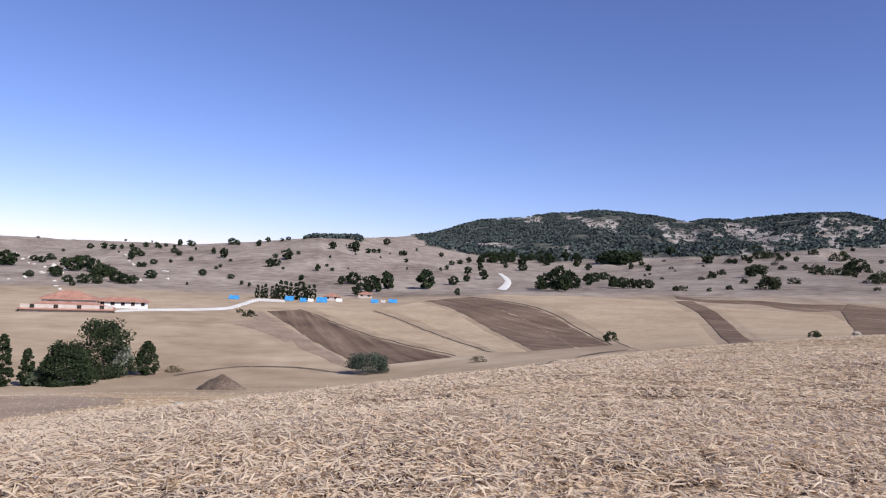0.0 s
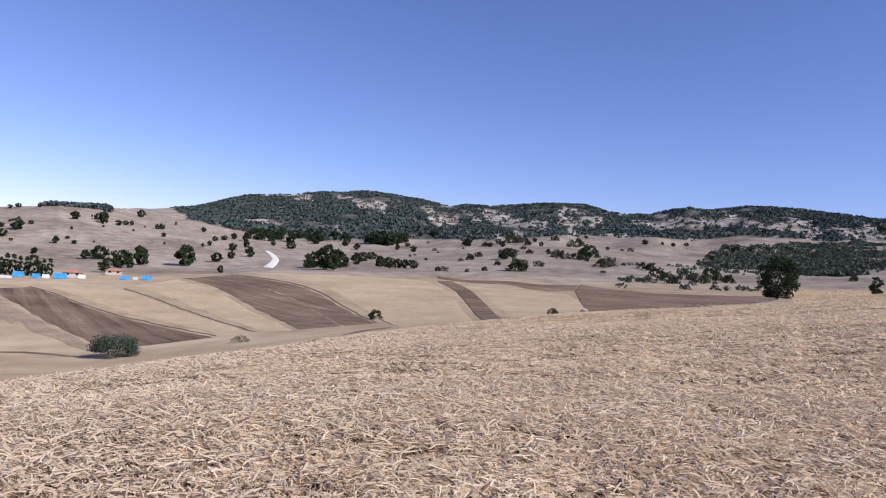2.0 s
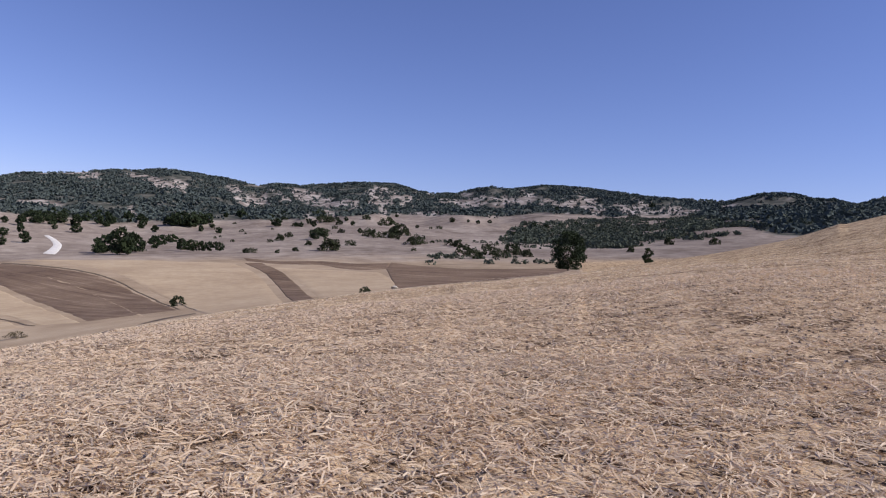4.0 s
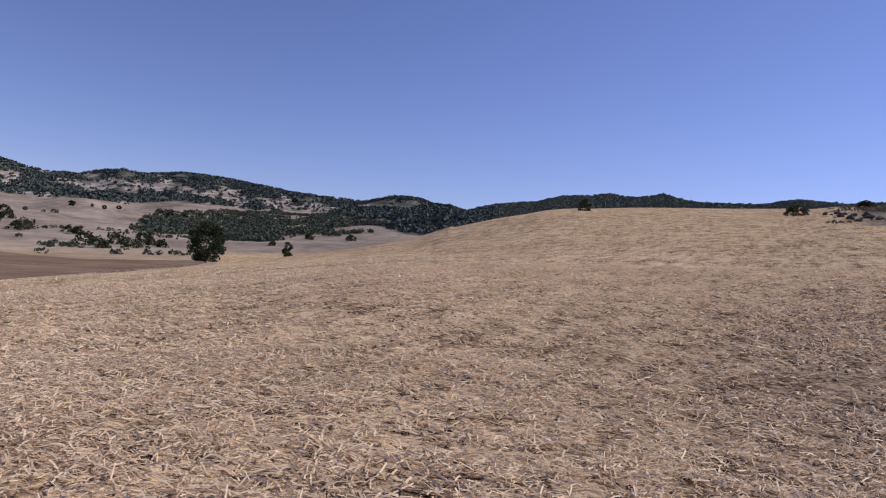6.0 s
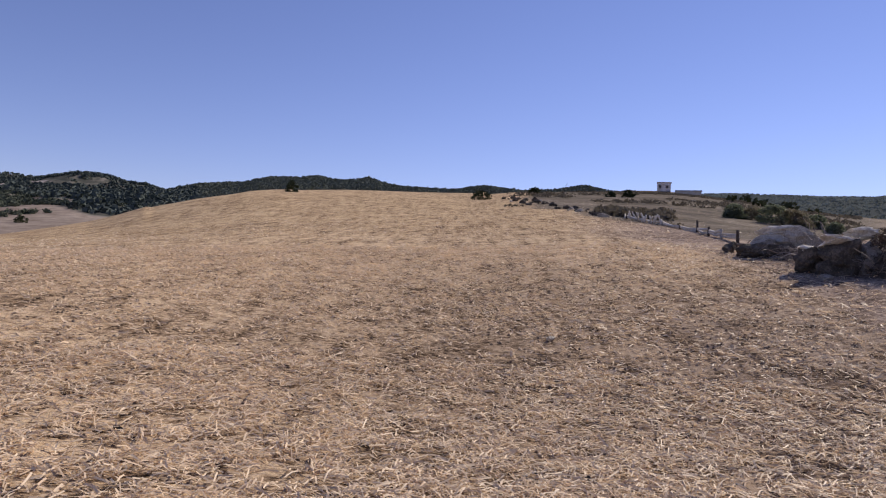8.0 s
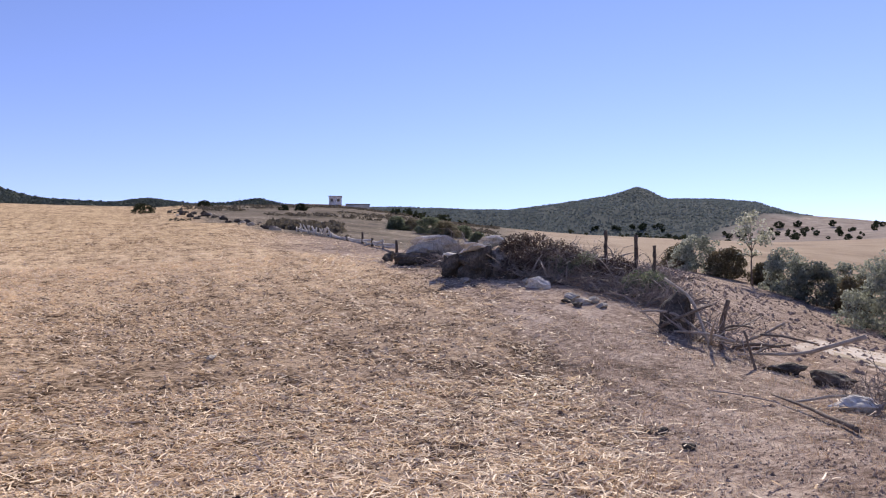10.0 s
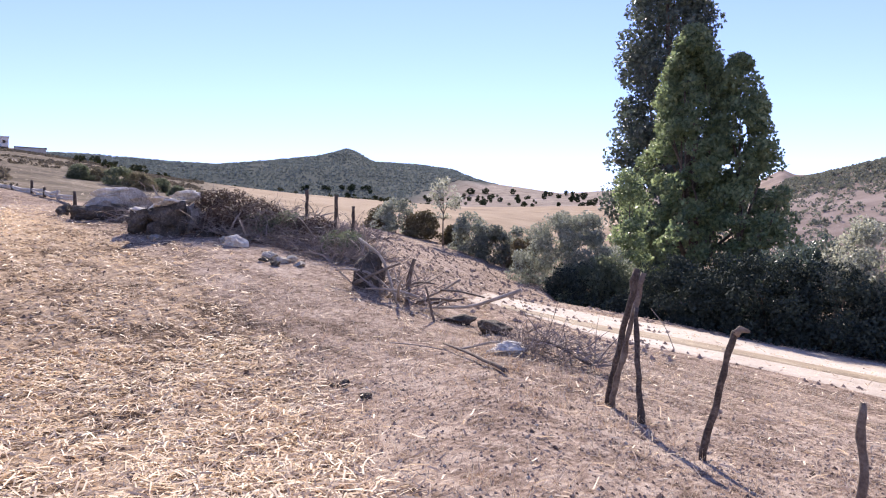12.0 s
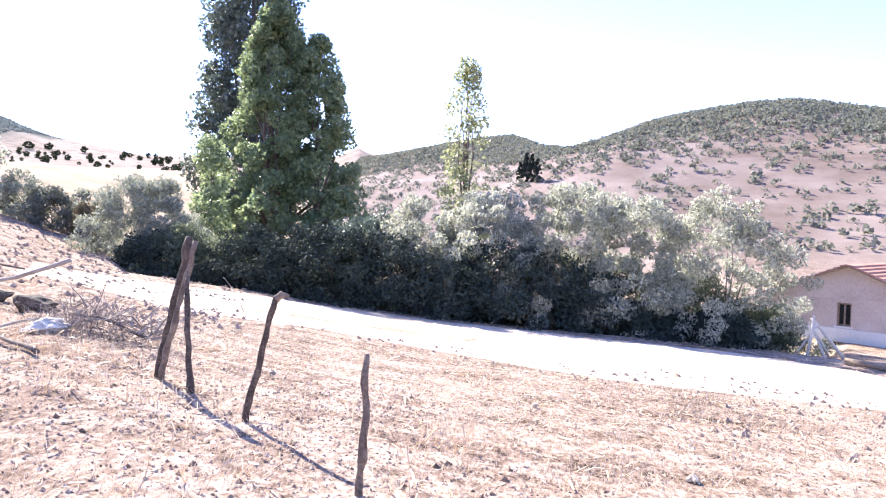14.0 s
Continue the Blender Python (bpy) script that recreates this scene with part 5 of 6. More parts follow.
def rail_fence():
    """The old rail fence further up: posts and pale rails."""
    stops = [(110.6, 29), (109.5, 31.5), (108.6, 34), (107.8, 37), (106.6, 41), (105.3, 46), (104.0, 50), (102.6, 55)]
    places = [at(b, d) for b, d in stops]
    e = thing("rail_fence", places[0], "old weathered rail fence along the stubble field", "fence")
    o = places[0]
    r = random.Random(44)
    for k, p in enumerate(places):
        tall = (0.5, 0.4, 0.42, 0.6, 0.25, 0.3, 0.35, 0.3)[k]
        tube("post", [p - o + Vector((0, 0, -0.2)), p - o + Vector((r.uniform(-0.12, 0.12), 0.03, tall))], [0.075, 0.06], MAT["dead" if k in (1, 6) else "postwood"], e, 6)
        if k:
            q = places[k - 1]
            for h in (0.18, 0.36) if k < 4 else (0.14, 0.24):
                h0, h1 = h + r.uniform(-0.08, 0.06), h * r.uniform(0.5, 1.0)
                sag = (p + q) / 2 - o + Vector((0, 0, (h0 + h1) / 2 - r.uniform(0, 0.12)))
                tube("rail", [q - o + Vector((0, 0, h0)), sag, p - o + Vector((0, 0, h1))], [0.065, 0.065, 0.055], MAT["palewood"], e, 6)
    for k in range(17):  # pale slats leaning near the far end
        p = places[-1].lerp(places[-3], k / 16.0)
        tube("slat", [p - o + Vector((r.uniform(-0.3, 0.3), r.uniform(-0.3, 0.3), -0.1)), p - o + Vector((r.uniform(-0.4, 0.4), 0.1, r.uniform(0.35, 0.65)))], [0.07, 0.055], MAT["palewood"], e, 5)
    return e


rail_fence()


# ---- dead wood ----
def twig_mesh(name, r, n, spread, length, radius, material, rise=0.5):
    """Crossed dry twigs, each a bent three-sided stick."""
    a = np.stack([r.uniform(-1, 1, n) * spread[0], r.uniform(-1, 1, n) * spread[1], r.uniform(0, 1, n) ** 1.5 * spread[2]], 1)
    a[:, 2] *= np.clip(1.15 - np.hypot(a[:, 0] / spread[0], a[:, 1] / spread[1]) ** 2, 0.1, 1)
    way_ = r.normal(size=(n, 3))
    way_[:, 2] = way_[:, 2] * 0.5 + rise
    way_ /= np.linalg.norm(way_, axis=1, keepdims=True)
    ln = (length * r.uniform(0.4, 1.3, n))[:, None]
    side = np.cross(way_, r.normal(size=(n, 3)))
    side /= np.linalg.norm(side, axis=1, keepdims=True)
    third = np.cross(way_, side)
    rings, girth = [], r.uniform(0.5, 1.3, (n, 1)) * np.where(r.uniform(0, 1, (n, 1)) < 0.07, 2.6, 1)
    bend, curl = r.normal(size=(n, 1)) * 0.24, r.normal(size=(n, 1)) * 0.26
    for u in (0, 0.35, 0.7, 1.0):
        c = a + way_ * ln * u + side * ln * bend * math.sin(3 * u) + third * ln * curl * u * u
        rad = radius * (1 - 0.75 * u) * girth
        rings.append([c + (side * math.cos(t) + third * math.sin(t)) * rad for t in (0, 2.1, 4.2)])
    v = np.stack([p for ring in rings for p in ring], 1)
    v[..., 2] = np.maximum(v[..., 2], -0.05)
    f = [(i * 3 + k, i * 3 + (k + 1) % 3, i * 3 + 3 + (k + 1) % 3, i * 3 + 3 + k) for i in range(3) for k in range(3)]
    faces = (np.array(f)[None] + (np.arange(n) * 12)[:, None, None]).reshape(-1, 4)
    return mesh_from(name, v.reshape(-1, 3), faces, material)


def brush(place, spread, n, length, radius, mat, label, seed, rise=0.5, rz=0.0):
    ob = new("thornbush", twig_mesh("thornbush", np.random.default_rng(seed), n, spread, length, radius, MAT[mat], rise))
    ob.location, ob.rotation_euler = place, (0, 0, radians(rz))
    return tagged(ob, label, "brushwood", "brushwood along the fence")


for k, (b, d, w, h) in enumerate([(120.4, 21.0, 0.9, 0.8), (121.6, 20.6, 1.1, 0.95), (123.6, 20.4, 1.2, 0.9), (125.6, 20.0, 1.2, 0.8), (127.6, 19.4, 1.2, 0.75), (129.4, 18.6, 1.1, 0.6), (131.0, 17.8, 0.9, 0.35),
                                  (122.5, 22.5, 1.6, 0.9), (126.0, 22.3, 1.6, 0.8), (129.5, 21.5, 1.5, 0.6), (116.5, 23.0, 1.3, 0.7), (114.6, 26.0, 1.4, 0.7)]):
    brush(at(b, d), (w, w * 0.7, h), 560, 0.62, 0.0105, "twig", "tangle of dry grey-brown thorn brush along the fence", 200 + k, 0.12, 30 - b)
for k, (b, d, tall, wide, mat) in enumerate([(120.4, 20.8, 1.15, 1.7, "bramble"), (121.7, 20.5, 1.25, 2.0, "bramble"), (123.4, 20.4, 1.0, 1.8, "bramble"), (125.4, 20.3, 0.8, 1.9, "dull"), (127.9, 19.6, 0.75, 1.7, "bramble"), (130.2, 18.4, 0.6, 1.5, "dull")]):
    plant("bramble_bush", at(b, d), "dry reddish-brown bramble bush along the fence" if mat == "bramble" else "low dusty green bramble along the fence", "bush", tall, wide, "dome", MAT[mat], 5200, 0.055, 0.0, 80, 230 + k, 0.0, "brambles along the fence", 0.18, 8, 0.02, 0.5)
brush(at(133.6, 15.2), (0.9, 0.7, 0.4), 120, 0.7, 0.012, "twig", "heap of dark dead branches by the fence", 221, 0.5)
brush(at(135.6, 14.4), (0.8, 0.6, 0.22), 90, 0.6, 0.011, "twig", "heap of dead twigs by the fence", 222, 0.08)
brush(at(147.2, 10.2), (0.6, 0.36, 0.3), 300, 0.5, 0.0065, "twig", "pile of thin grey cut twigs", 223, 0.3, 20)
brush(at(145.0, 11.2), (0.5, 0.4, 0.25), 150, 0.45, 0.006, "twig", "wisp of dry weed stalks", 224, 0.7)
stone(at(132.0, 15.0), (1.2, 0.9, 1.1), "darkstone", "dark stone under the dead branches", 151)


def log(points, radii, label, mat="dead", sides=8):
    base = Vector(points[0])
    n = 8
    path, rad = [], []
    for k in range(n):
        u = k / (n - 1) * (len(points) - 1)
        i = min(int(u), len(points) - 2)
        q = Vector(points[i]).lerp(Vector(points[i + 1]), u - i)
        path.append(q - base + Vector((noise.noise(q * 3) * 0.03, noise.noise(q * 3 + Vector((5, 0, 0))) * 0.03, 0)))
        rad.append((radii[0] * (1 - k / (n - 1)) + radii[1] * k / (n - 1)) * (1 + 0.15 * noise.noise(q * 9)))
    ob = tube("branch", path, [q * 0.54 for q in rad], MAT[mat], None, sides)
    ob.location = base
    return tagged(ob, label, "branch", "fallen branches")


log([at(137.2, 14.2, 0.12), at(140.5, 13.4, 0.42), at(144.4, 13.0, 0.8)], (0.045, 0.07), "long pale bare branch propped over stones")
log([at(136.2, 15.2, 0.0), at(138.2, 14.8, 0.5), at(139.6, 14.4, 0.85)], (0.05, 0.04), "bare branch slanting out of the heap")
log([at(137.6, 13.2, -0.1), at(137.2, 13.2, 0.3), at(136.8, 13.2, 0.6)], (0.05, 0.035), "short dark stake stuck in the ground", "bark")
log([at(138.2, 10.6, 0.06), at(140.3, 9.8, 0.07), at(143.0, 8.6, 0.05)], (0.025, 0.05), "fallen dark-barked branch lying on dry grass", "bark")
log([at(139.4, 10.2, 0.05), at(141.5, 10.3, 0.12), at(143.6, 10.5, 0.16)], (0.03, 0.03), "short pale branch lying on the ground")
log([at(134.0, 10.6, 0.04), at(136.5, 10.4, 0.05), at(138.5, 10.1, 0.06)], (0.015, 0.02), "thin dry stick on the ground", "twig")
log([at(144.6, 10.6, 0.2), at(147.0, 10.3, 0.22), at(149.5, 10.0, 0.1)], (0.05, 0.04), "dark branch lying in the twig pile", "bark")
log([at(131.5, 15.1, 0.95), at(133.4, 14.7, 0.75), at(134.6, 14.1, 0.0)], (0.055, 0.05), "curved pale branch arching over the heap")
log([at(131.6, 14.9, 0.35), at(133.0, 14.6, 0.3), at(134.4, 14.2, 0.15)], (0.04, 0.03), "pale crooked branch in the heap")
log([at(135.3, 14.6, -0.1), at(135.4, 14.6, 0.45), at(135.9, 14.5, 0.95)], (0.11, 0.07), "dark broken stump standing in the heap", "bark")
log([at(138.0, 14.6, 0.5), at(139.5, 14.2, 0.62), at(141.5, 14.0, 0.62)], (0.05, 0.03), "dark bare branch lying across stones", "bark")
log([at(133.2, 14.0, -0.05), at(133.1, 14.0, 0.35)], (0.05, 0.04), "short dark stub of a stake", "bark")
log([at(156.2, 17.2, 0.0), at(155.4, 17.4, 0.55), at(154.4, 17.6, 0.85)], (0.02, 0.012), "thin bent dry stalk by the track")

for k in range(8):  # more bleached limbs of the heap, bent and crossed
    b = R.uniform(131.0, 137.2)
    a = at(b, R.uniform(13.9, 15.2), R.uniform(0.02, 0.35))
    w = Vector((R.uniform(-1, 1), R.uniform(-1, 1), R.uniform(-0.05, 0.55))).normalized() * R.uniform(0.6, 1.1)
    bow = Vector((R.uniform(-0.1, 0.1), R.uniform(-0.1, 0.1), R.uniform(0.0, 0.12)))
    log([a, a + w * 0.35 + bow, a + w * 0.7 + bow * 0.8, a + w], (R.uniform(0.05, 0.085), 0.03), "bleached crooked limb lying in the branch heap", "dead" if k % 2 else "bark")

# ---- poplars and willows along the stream ----
plant("poplar_tree", at(156.2, 57), "tall dense dark green poplar by the stream", "tree", 29.0, 9.6, "column", MAT["poplar_dark"], 42000, 0.34, 0.03, 420, 301, 0.3, limbs=26, spread=1.15, girth=0.4)
plant("poplar_tree", at(158.0, 47), "broad leafy green poplar with yellowing tips", "tree", 17.2, 9.4, "ovate", MAT["poplar"], 34000, 0.27, 0.02, 240, 302, 0.3, limbs=30, spread=0.7, girth=0.32)
plant("poplar_tree", at(161.2, 45.5), "leafy green poplar crowded against a taller one", "tree", 15.0, 6.4, "ovate", MAT["poplar"], 17000, 0.27, 0.02, 150, 305, 0.3, limbs=12, spread=0.7, girth=0.2)
plant("poplar_tree", at(153.0, 40), "young yellow-green poplar shoot at the foot of the big one", "tree", 7.6, 2.2, "column", MAT["poplar"], 4600, 0.2, 0.02, 90, 303, 0.3, limbs=6, spread=0.5, girth=0.08)
plant("poplar_tree", at(173.3, 40), "slender sparse pale poplar", "tree", 13.9, 3.7, "column", MAT["poplar_pale"], 7500, 0.19, 0.04, 210, 304, 0.2, limbs=18, spread=0.5, girth=0.13)
# bushes at bearings 156 to 165 have shade put into their leaf colour
for k, (b, d, tall, wide, mat, n, label) in enumerate([
        (148.7, 33.0, 4.7, 4.9, "willow_dim", 21000, "dense silvery willow bush with a dark foot"), (151.2, 31.0, 4.5, 4.9, "dull", 12000, "dark green bush beside the track"),
        (160.5, 29.5, 5.4, 5.6, "shade", 15000, "bush under the poplar, shade painted into its leaves"), (165.2, 29.2, 5.9, 5.6, "poplar_dark", 15000, "leafy bush by the stream, shade painted into its leaves"),
        (169.6, 29.0, 7.0, 5.9, "silver", 22000, "rounded silver-grey willow bush"), (175.4, 28.6, 7.7, 6.8, "silver", 24000, "wide silver-grey willow bush"),
        (181.8, 28.2, 8.3, 7.1, "silver", 25000, "wide silver-grey willow bush with drooping sprays"), (187.2, 28.0, 7.7, 6.0, "silver", 17000, "rounded silver-grey willow bush by the track"),
        (193.6, 28.4, 7.9, 6.5, "silver", 20000, "pale fluffy willow bush by the house"), (195.8, 28.2, 3.4, 3.2, "dull", 9000, "green bush by the house"),
        (156.4, 30.0, 4.7, 5.4, "shade", 12000, "bush at the foot of the poplar, shade painted into its leaves"), (172.6, 31.0, 5.3, 6.1, "dull", 12000, "dark bush behind the willows"), (178.6, 30.6, 5.5, 6.6, "dull", 12000, "dark bush behind the willows"),
        (184.6, 30.4, 5.5, 6.1, "dull", 12000, "dark bush behind the willows"), (190.4, 30.4, 5.1, 6.1, "dull", 12000, "dark bush behind the willows")]):
    plant("willow_bush", at(b, d), label, "bush", tall, wide, "dome", MAT[mat], int(n * 1.5), 0.14, 0.0, 210, 310 + k, 0.8, "willows along the stream", 0.4, 12, 0.06, 0.38)
# dark bushes added in place of the shade at the willows' foot
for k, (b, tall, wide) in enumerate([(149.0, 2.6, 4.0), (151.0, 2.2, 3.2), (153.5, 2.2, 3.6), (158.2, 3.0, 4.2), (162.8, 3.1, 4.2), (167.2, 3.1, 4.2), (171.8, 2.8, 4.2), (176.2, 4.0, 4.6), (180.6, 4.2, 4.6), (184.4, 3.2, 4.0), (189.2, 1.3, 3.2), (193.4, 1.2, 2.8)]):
    plant("undergrowth_bush", at(b, np.interp(b, [146, 149, 152, 160, 190], [33.5, 31.5, 29, 27.6, 26.6])), "added dark bush standing in for shade at the foot of the willows", "bush", tall, wide, "dome", MAT["shade"], 8000, 0.14, 0.0, 90, 380 + k, 0.4, "undergrowth along the stream", 0.45, 5, 0.05, 0.45)
for k, (b, d, tall, wide, mat) in enumerate([(134.3, 44, 2.3, 2.8, "willow_dim"), (136.4, 43, 1.7, 2.1, "drybush"), (140.6, 40, 2.3, 2.6, "willow_dim"), (142.4, 39, 2.2, 2.4, "greyscrub"), (145.0, 38, 1.8, 2.0, "drybush"), (144.6, 47, 2.2, 2.4, "willow_dim"), (133.0, 46, 1.6, 2.0, "drybush"), (139.2, 43, 1.2, 1.6, "drybush")]):
    plant("bush", at(b, d), {"willow_dim": "grey silvery bush at the edge of the field", "greyscrub": "grey-green bush at the edge of the field", "drybush": "dry brown bush at the edge of the field"}[mat], "bush", tall, wide, "dome", MAT[mat], 5500, 0.14, 0.0, 90, 330 + k, 0.3, "bushes along the field edge", 0.3, 5, 0.04, 0.5)
plant("small_tree", at(138.2, 41), "thin young tree with sparse silvery leaves", "tree", 3.9, 2.0, "round", MAT["silver"], 900, 0.16, 0.42, 36, 340, 0.0, limbs=9, spread=0.3, girth=0.06)
for k, (b, s, h, w, mat) in enumerate([(110.5, 5.1, 1.1, 1.7, "dull"), (111.8, 5.0, 1.0, 2.0, "dullbrown"), (113.2, 4.7, 1.4, 2.3, "dull"), (114.6, 4.5, 1.2, 2.3, "dullbrown"), (115.9, 4.4, 1.0, 2.0, "dull"), (117.2, 4.0, 0.8, 1.2, "dull"), (118.8, 3.8, 0.7, 1.2, "dullbrown"), (120.6, 3.5, 0.7, 1.2, "dullbrown")]):
    p = survey(b, s, 34)
    plant("bush", p, "dusty low bush in the rough pasture", "bush", deg_size(p, h), deg_size(p, w), "dome", MAT[mat], 5200, 0.13, 0.0, 70, 350 + k, 0.0, "bushes in the rough pasture", 0.3, 4, 0.04, 0.5)


far_poplar = None
for b, tall in ((177.8, 1.6), (178.3, 2.3), (178.75, 2.2), (179.2, 1.8)):
    p = survey(b, 3.5, 60)
    if far_poplar is None:
        far_poplar = plant("poplar_tree", p, "dark slim poplar in front of the reddish hill", "tree", deg_size(p, tall), deg_size(p, 0.6), "column", MAT["shade"], 2600, 0.3, 0.02, 60, 395, group="poplars below the hill", limbs=4)
    else:
        f = tall / 1.6
        copy_thing(far_poplar, Matrix.LocRotScale(p, Euler((0, 0, b)), (1.0, 1.0, f)))


# ---- buildings ----
def box(bm, x0, x1, y0, y1, z0, z1):
    vs = [bm.verts.new((x, y, z)) for z in (z0, z1) for x, y in ((x0, y0), (x1, y0), (x1, y1), (x0, y1))]
    for f in ((3, 2, 1, 0), (4, 5, 6, 7), (0, 1, 5, 4), (1, 2, 6, 5), (2, 3, 7, 6), (3, 0, 4, 7)):
        bm.faces.new([vs[k] for k in f])


def wall_with_holes(length, tall, thick, holes):
    """A wall along x from 0 to length, with (x0, x1, z0, z1) openings through it."""
    xs = sorted({0.0, length, *[h[0] for h in holes], *[h[1] for h in holes]})
    zs = sorted({0.0, tall, *[h[2] for h in holes], *[h[3] for h in holes]})
    bm = bmesh.new()
    for x0, x1 in zip(xs, xs[1:]):
        for z0, z1 in zip(zs, zs[1:]):
            if not any(h[0] <= x0 and x1 <= h[1] and h[2] <= z0 and z1 <= h[3] for h in holes):
                box(bm, x0, x1, 0, thick, z0, z1)
    bmesh.ops.remove_doubles(bm, verts=bm.verts, dist=0.001)
    return bm


def window(parent, m, w, h):
    """A window in its opening: frame, pane and sill."""
    bm = bmesh.new()
    for x0, x1, z0, z1 in ((0, 0.07, 0, h), (w - 0.07, w, 0, h), (0.07, w - 0.07, 0, 0.07), (0.07, w - 0.07, h - 0.07, h), (w / 2 - 0.03, w / 2 + 0.03, 0.07, h - 0.07)):
        box(bm, x0, x1, 0.05, 0.12, z0, z1)
    fr = part("window", bm, MAT["timber"], parent)
    fr.matrix_basis = m
    bm = bmesh.new()
    box(bm, 0.06, w - 0.06, 0.075, 0.09, 0.06, h - 0.06)
    part("pane", bm, MAT["opening"], fr)
    bm = bmesh.new()
    box(bm, -0.08, w + 0.08, -0.06, 0.05, -0.08, -0.003)
    part("sill", bm, MAT["whitewash"], fr)
    return fr


def roof_slope(e, w, run, rise, m, name="roof", rows=8, hip=0.0):
    """One tiled slope: a deck, and courses of tiles stepped one over the other; hip: how far each end draws in towards the ridge."""
    def slab(u0, u1, low, thick, back):
        bm = bmesh.new()
        a, b = hip * u0, hip * min(u1, 1)
        pts = [(a, run * u0, rise * u0), (w - a, run * u0, rise * u0), (w - b, run * u1, rise * u1), (b, run * u1, rise * u1)]
        lo = [bm.verts.new((x, y, z + low)) for x, y, z in pts]
        hi = [bm.verts.new((x, y, z + low + (thick if q < 2 else back))) for q, (x, y, z) in enumerate(pts)]
        for f in ((3, 2, 1, 0), (4, 5, 6, 7), (0, 1, 5, 4), (1, 2, 6, 5), (2, 3, 7, 6), (3, 0, 4, 7)):
            bm.faces.new([(lo + hi)[q] for q in f])
        return bm
    ob = part(name, slab(0, 1, 0, 0.04, 0.04), MAT["timber"], e)
    ob.matrix_basis = m
    for k in range(rows):
        part("tile_course", slab(k / rows, min((k + 1.12) / rows, 1), 0.044, 0.1, 0.04), MAT["tile"], ob)
    return ob


def hip_house(place, L, W, tall, rise, rz, wall, label, windows=4, over=0.8):
    e = thing("house", place, label, "house", rz=rz)
    holes = [(L * (k + 0.5) / windows - 0.6, L * (k + 0.5) / windows + 0.6, 0.9, 2.2) for k in range(windows)]
    for name, m, ln, hs in (("wall", pose(-L / 2, -W / 2, 0), L, holes), ("wall", pose(L / 2, W / 2, 0, 0, 0, 180), L, []),
                            ("wall", pose(L / 2, -W / 2 + 0.3, 0, 0, 0, 90), W - 0.6, []), ("wall", pose(-L / 2, W / 2 - 0.3, 0, 0, 0, -90), W - 0.6, [])):
        ob = part(name, wall_with_holes(ln, tall, 0.3, hs), MAT[wall], e)
        ob.matrix_basis = m
        for h in hs:
            window(ob, pose(h[0], 0, h[2]), h[1] - h[0], h[3] - h[2])
    run = W / 2 + over
    for m, w in ((pose(-L / 2 - over, -run, tall), L + 2 * over), (pose(L / 2 + over, run, tall, 0, 0, 180), L + 2 * over)):
        roof_slope(e, w, run, rise, m, "roof", 9, run)
    for m in (pose(L / 2 + over, -run, tall, 0, 0, 90), pose(-L / 2 - over, run, tall, 0, 0, -90)):
        roof_slope(e, 2 * run, run, rise, m, "roof", 9, run * 0.995)
    return e


p = survey(-28.2, -4.62, 120)
hip_house(p, 24, 11, 0.7, 2.0, 26, "plaster", "long low farm building with a red tiled hip roof")
hip_house(p + way(-27.2) * 16, 15, 11, 2.6, 2.6, 26, "whitewash", "taller farmhouse with a red tiled hip roof", 3)
p = survey(-24.6, -4.4, 120)
hip_house(p + way(-24.6) * 6, 15, 8, 2.1, 1.3, 24, "whitewash", "white farmhouse with a tiled roof and dark openings", 5)
for b, s in ((-8.9, -3.15), (-6.2, -2.8)):
    hip_house(survey(b, s, 150), 7.0, 5, 1.9, 1.4, 5, "plaster", "small village house with a reddish tiled roof", 2, 0.4)


def tent(b, s, w, h, mat, label):
    """A ridge tent of tarpaulin with sagging sides."""
    w, h = w * 0.78, h * 0.85
    p = survey(b, s, 150)
    bm = bmesh.new()
    rows = []
    for i in range(9):
        u = i / 8 * 2 - 1
        rows.append([bm.verts.new((x * w / 2, u * w * 0.35, h * (1 - abs(u)) ** 0.85 * (1 - 0.12 * (1 - x * x)) + 0.35)) for x in np.linspace(-1, 1, 7)])
    for a, c in zip(rows, rows[1:]):
        for k in range(6):
            bm.faces.new((a[k], a[k + 1], c[k + 1], c[k]))
    for side in (0, 6):
        ring = [r[side] for r in rows]
        low = [bm.verts.new((v.co.x, v.co.y, 0)) for v in (ring[0], ring[-1])]
        bm.faces.new(ring + [low[1], low[0]])
    for row in (rows[0], rows[-1]):
        lows = [bm.verts.new((v.co.x, v.co.y, 0)) for v in (row[0], row[-1])]
        bm.faces.new([*row, lows[1], lows[0]])
    ob = part("tent", bm, MAT[mat])
    ob.location = p
    tagged(ob, label, "tent", "tents by the village")


for b, s, w, h, mat in ((-12.3, -3.3, 4.6, 2.2, "tarp"), (-11.2, -3.35, 3.4, 1.8, "tarp"), (-9.7, -3.3, 5.6, 2.4, "tarp"), (-16.6, -3.35, 5.0, 1.6, "tarp"), (-5.4, -3.15, 4.0, 1.6, "tarp"), (-3.9, -3.05, 4.8, 1.6, "tarp"),
                        (-8.3, -3.2, 3.2, 1.4, "whitewash"), (-10.6, -3.3, 3.0, 1.3, "whitewash"), (-4.7, -3.1, 2.6, 1.1, "concrete")):
    tent(b, s, w, h, mat, {"tarp": "bright blue tarpaulin tent by the village", "whitewash": "white canvas tent by the village", "concrete": "greyish canvas tent by the village"}[mat])


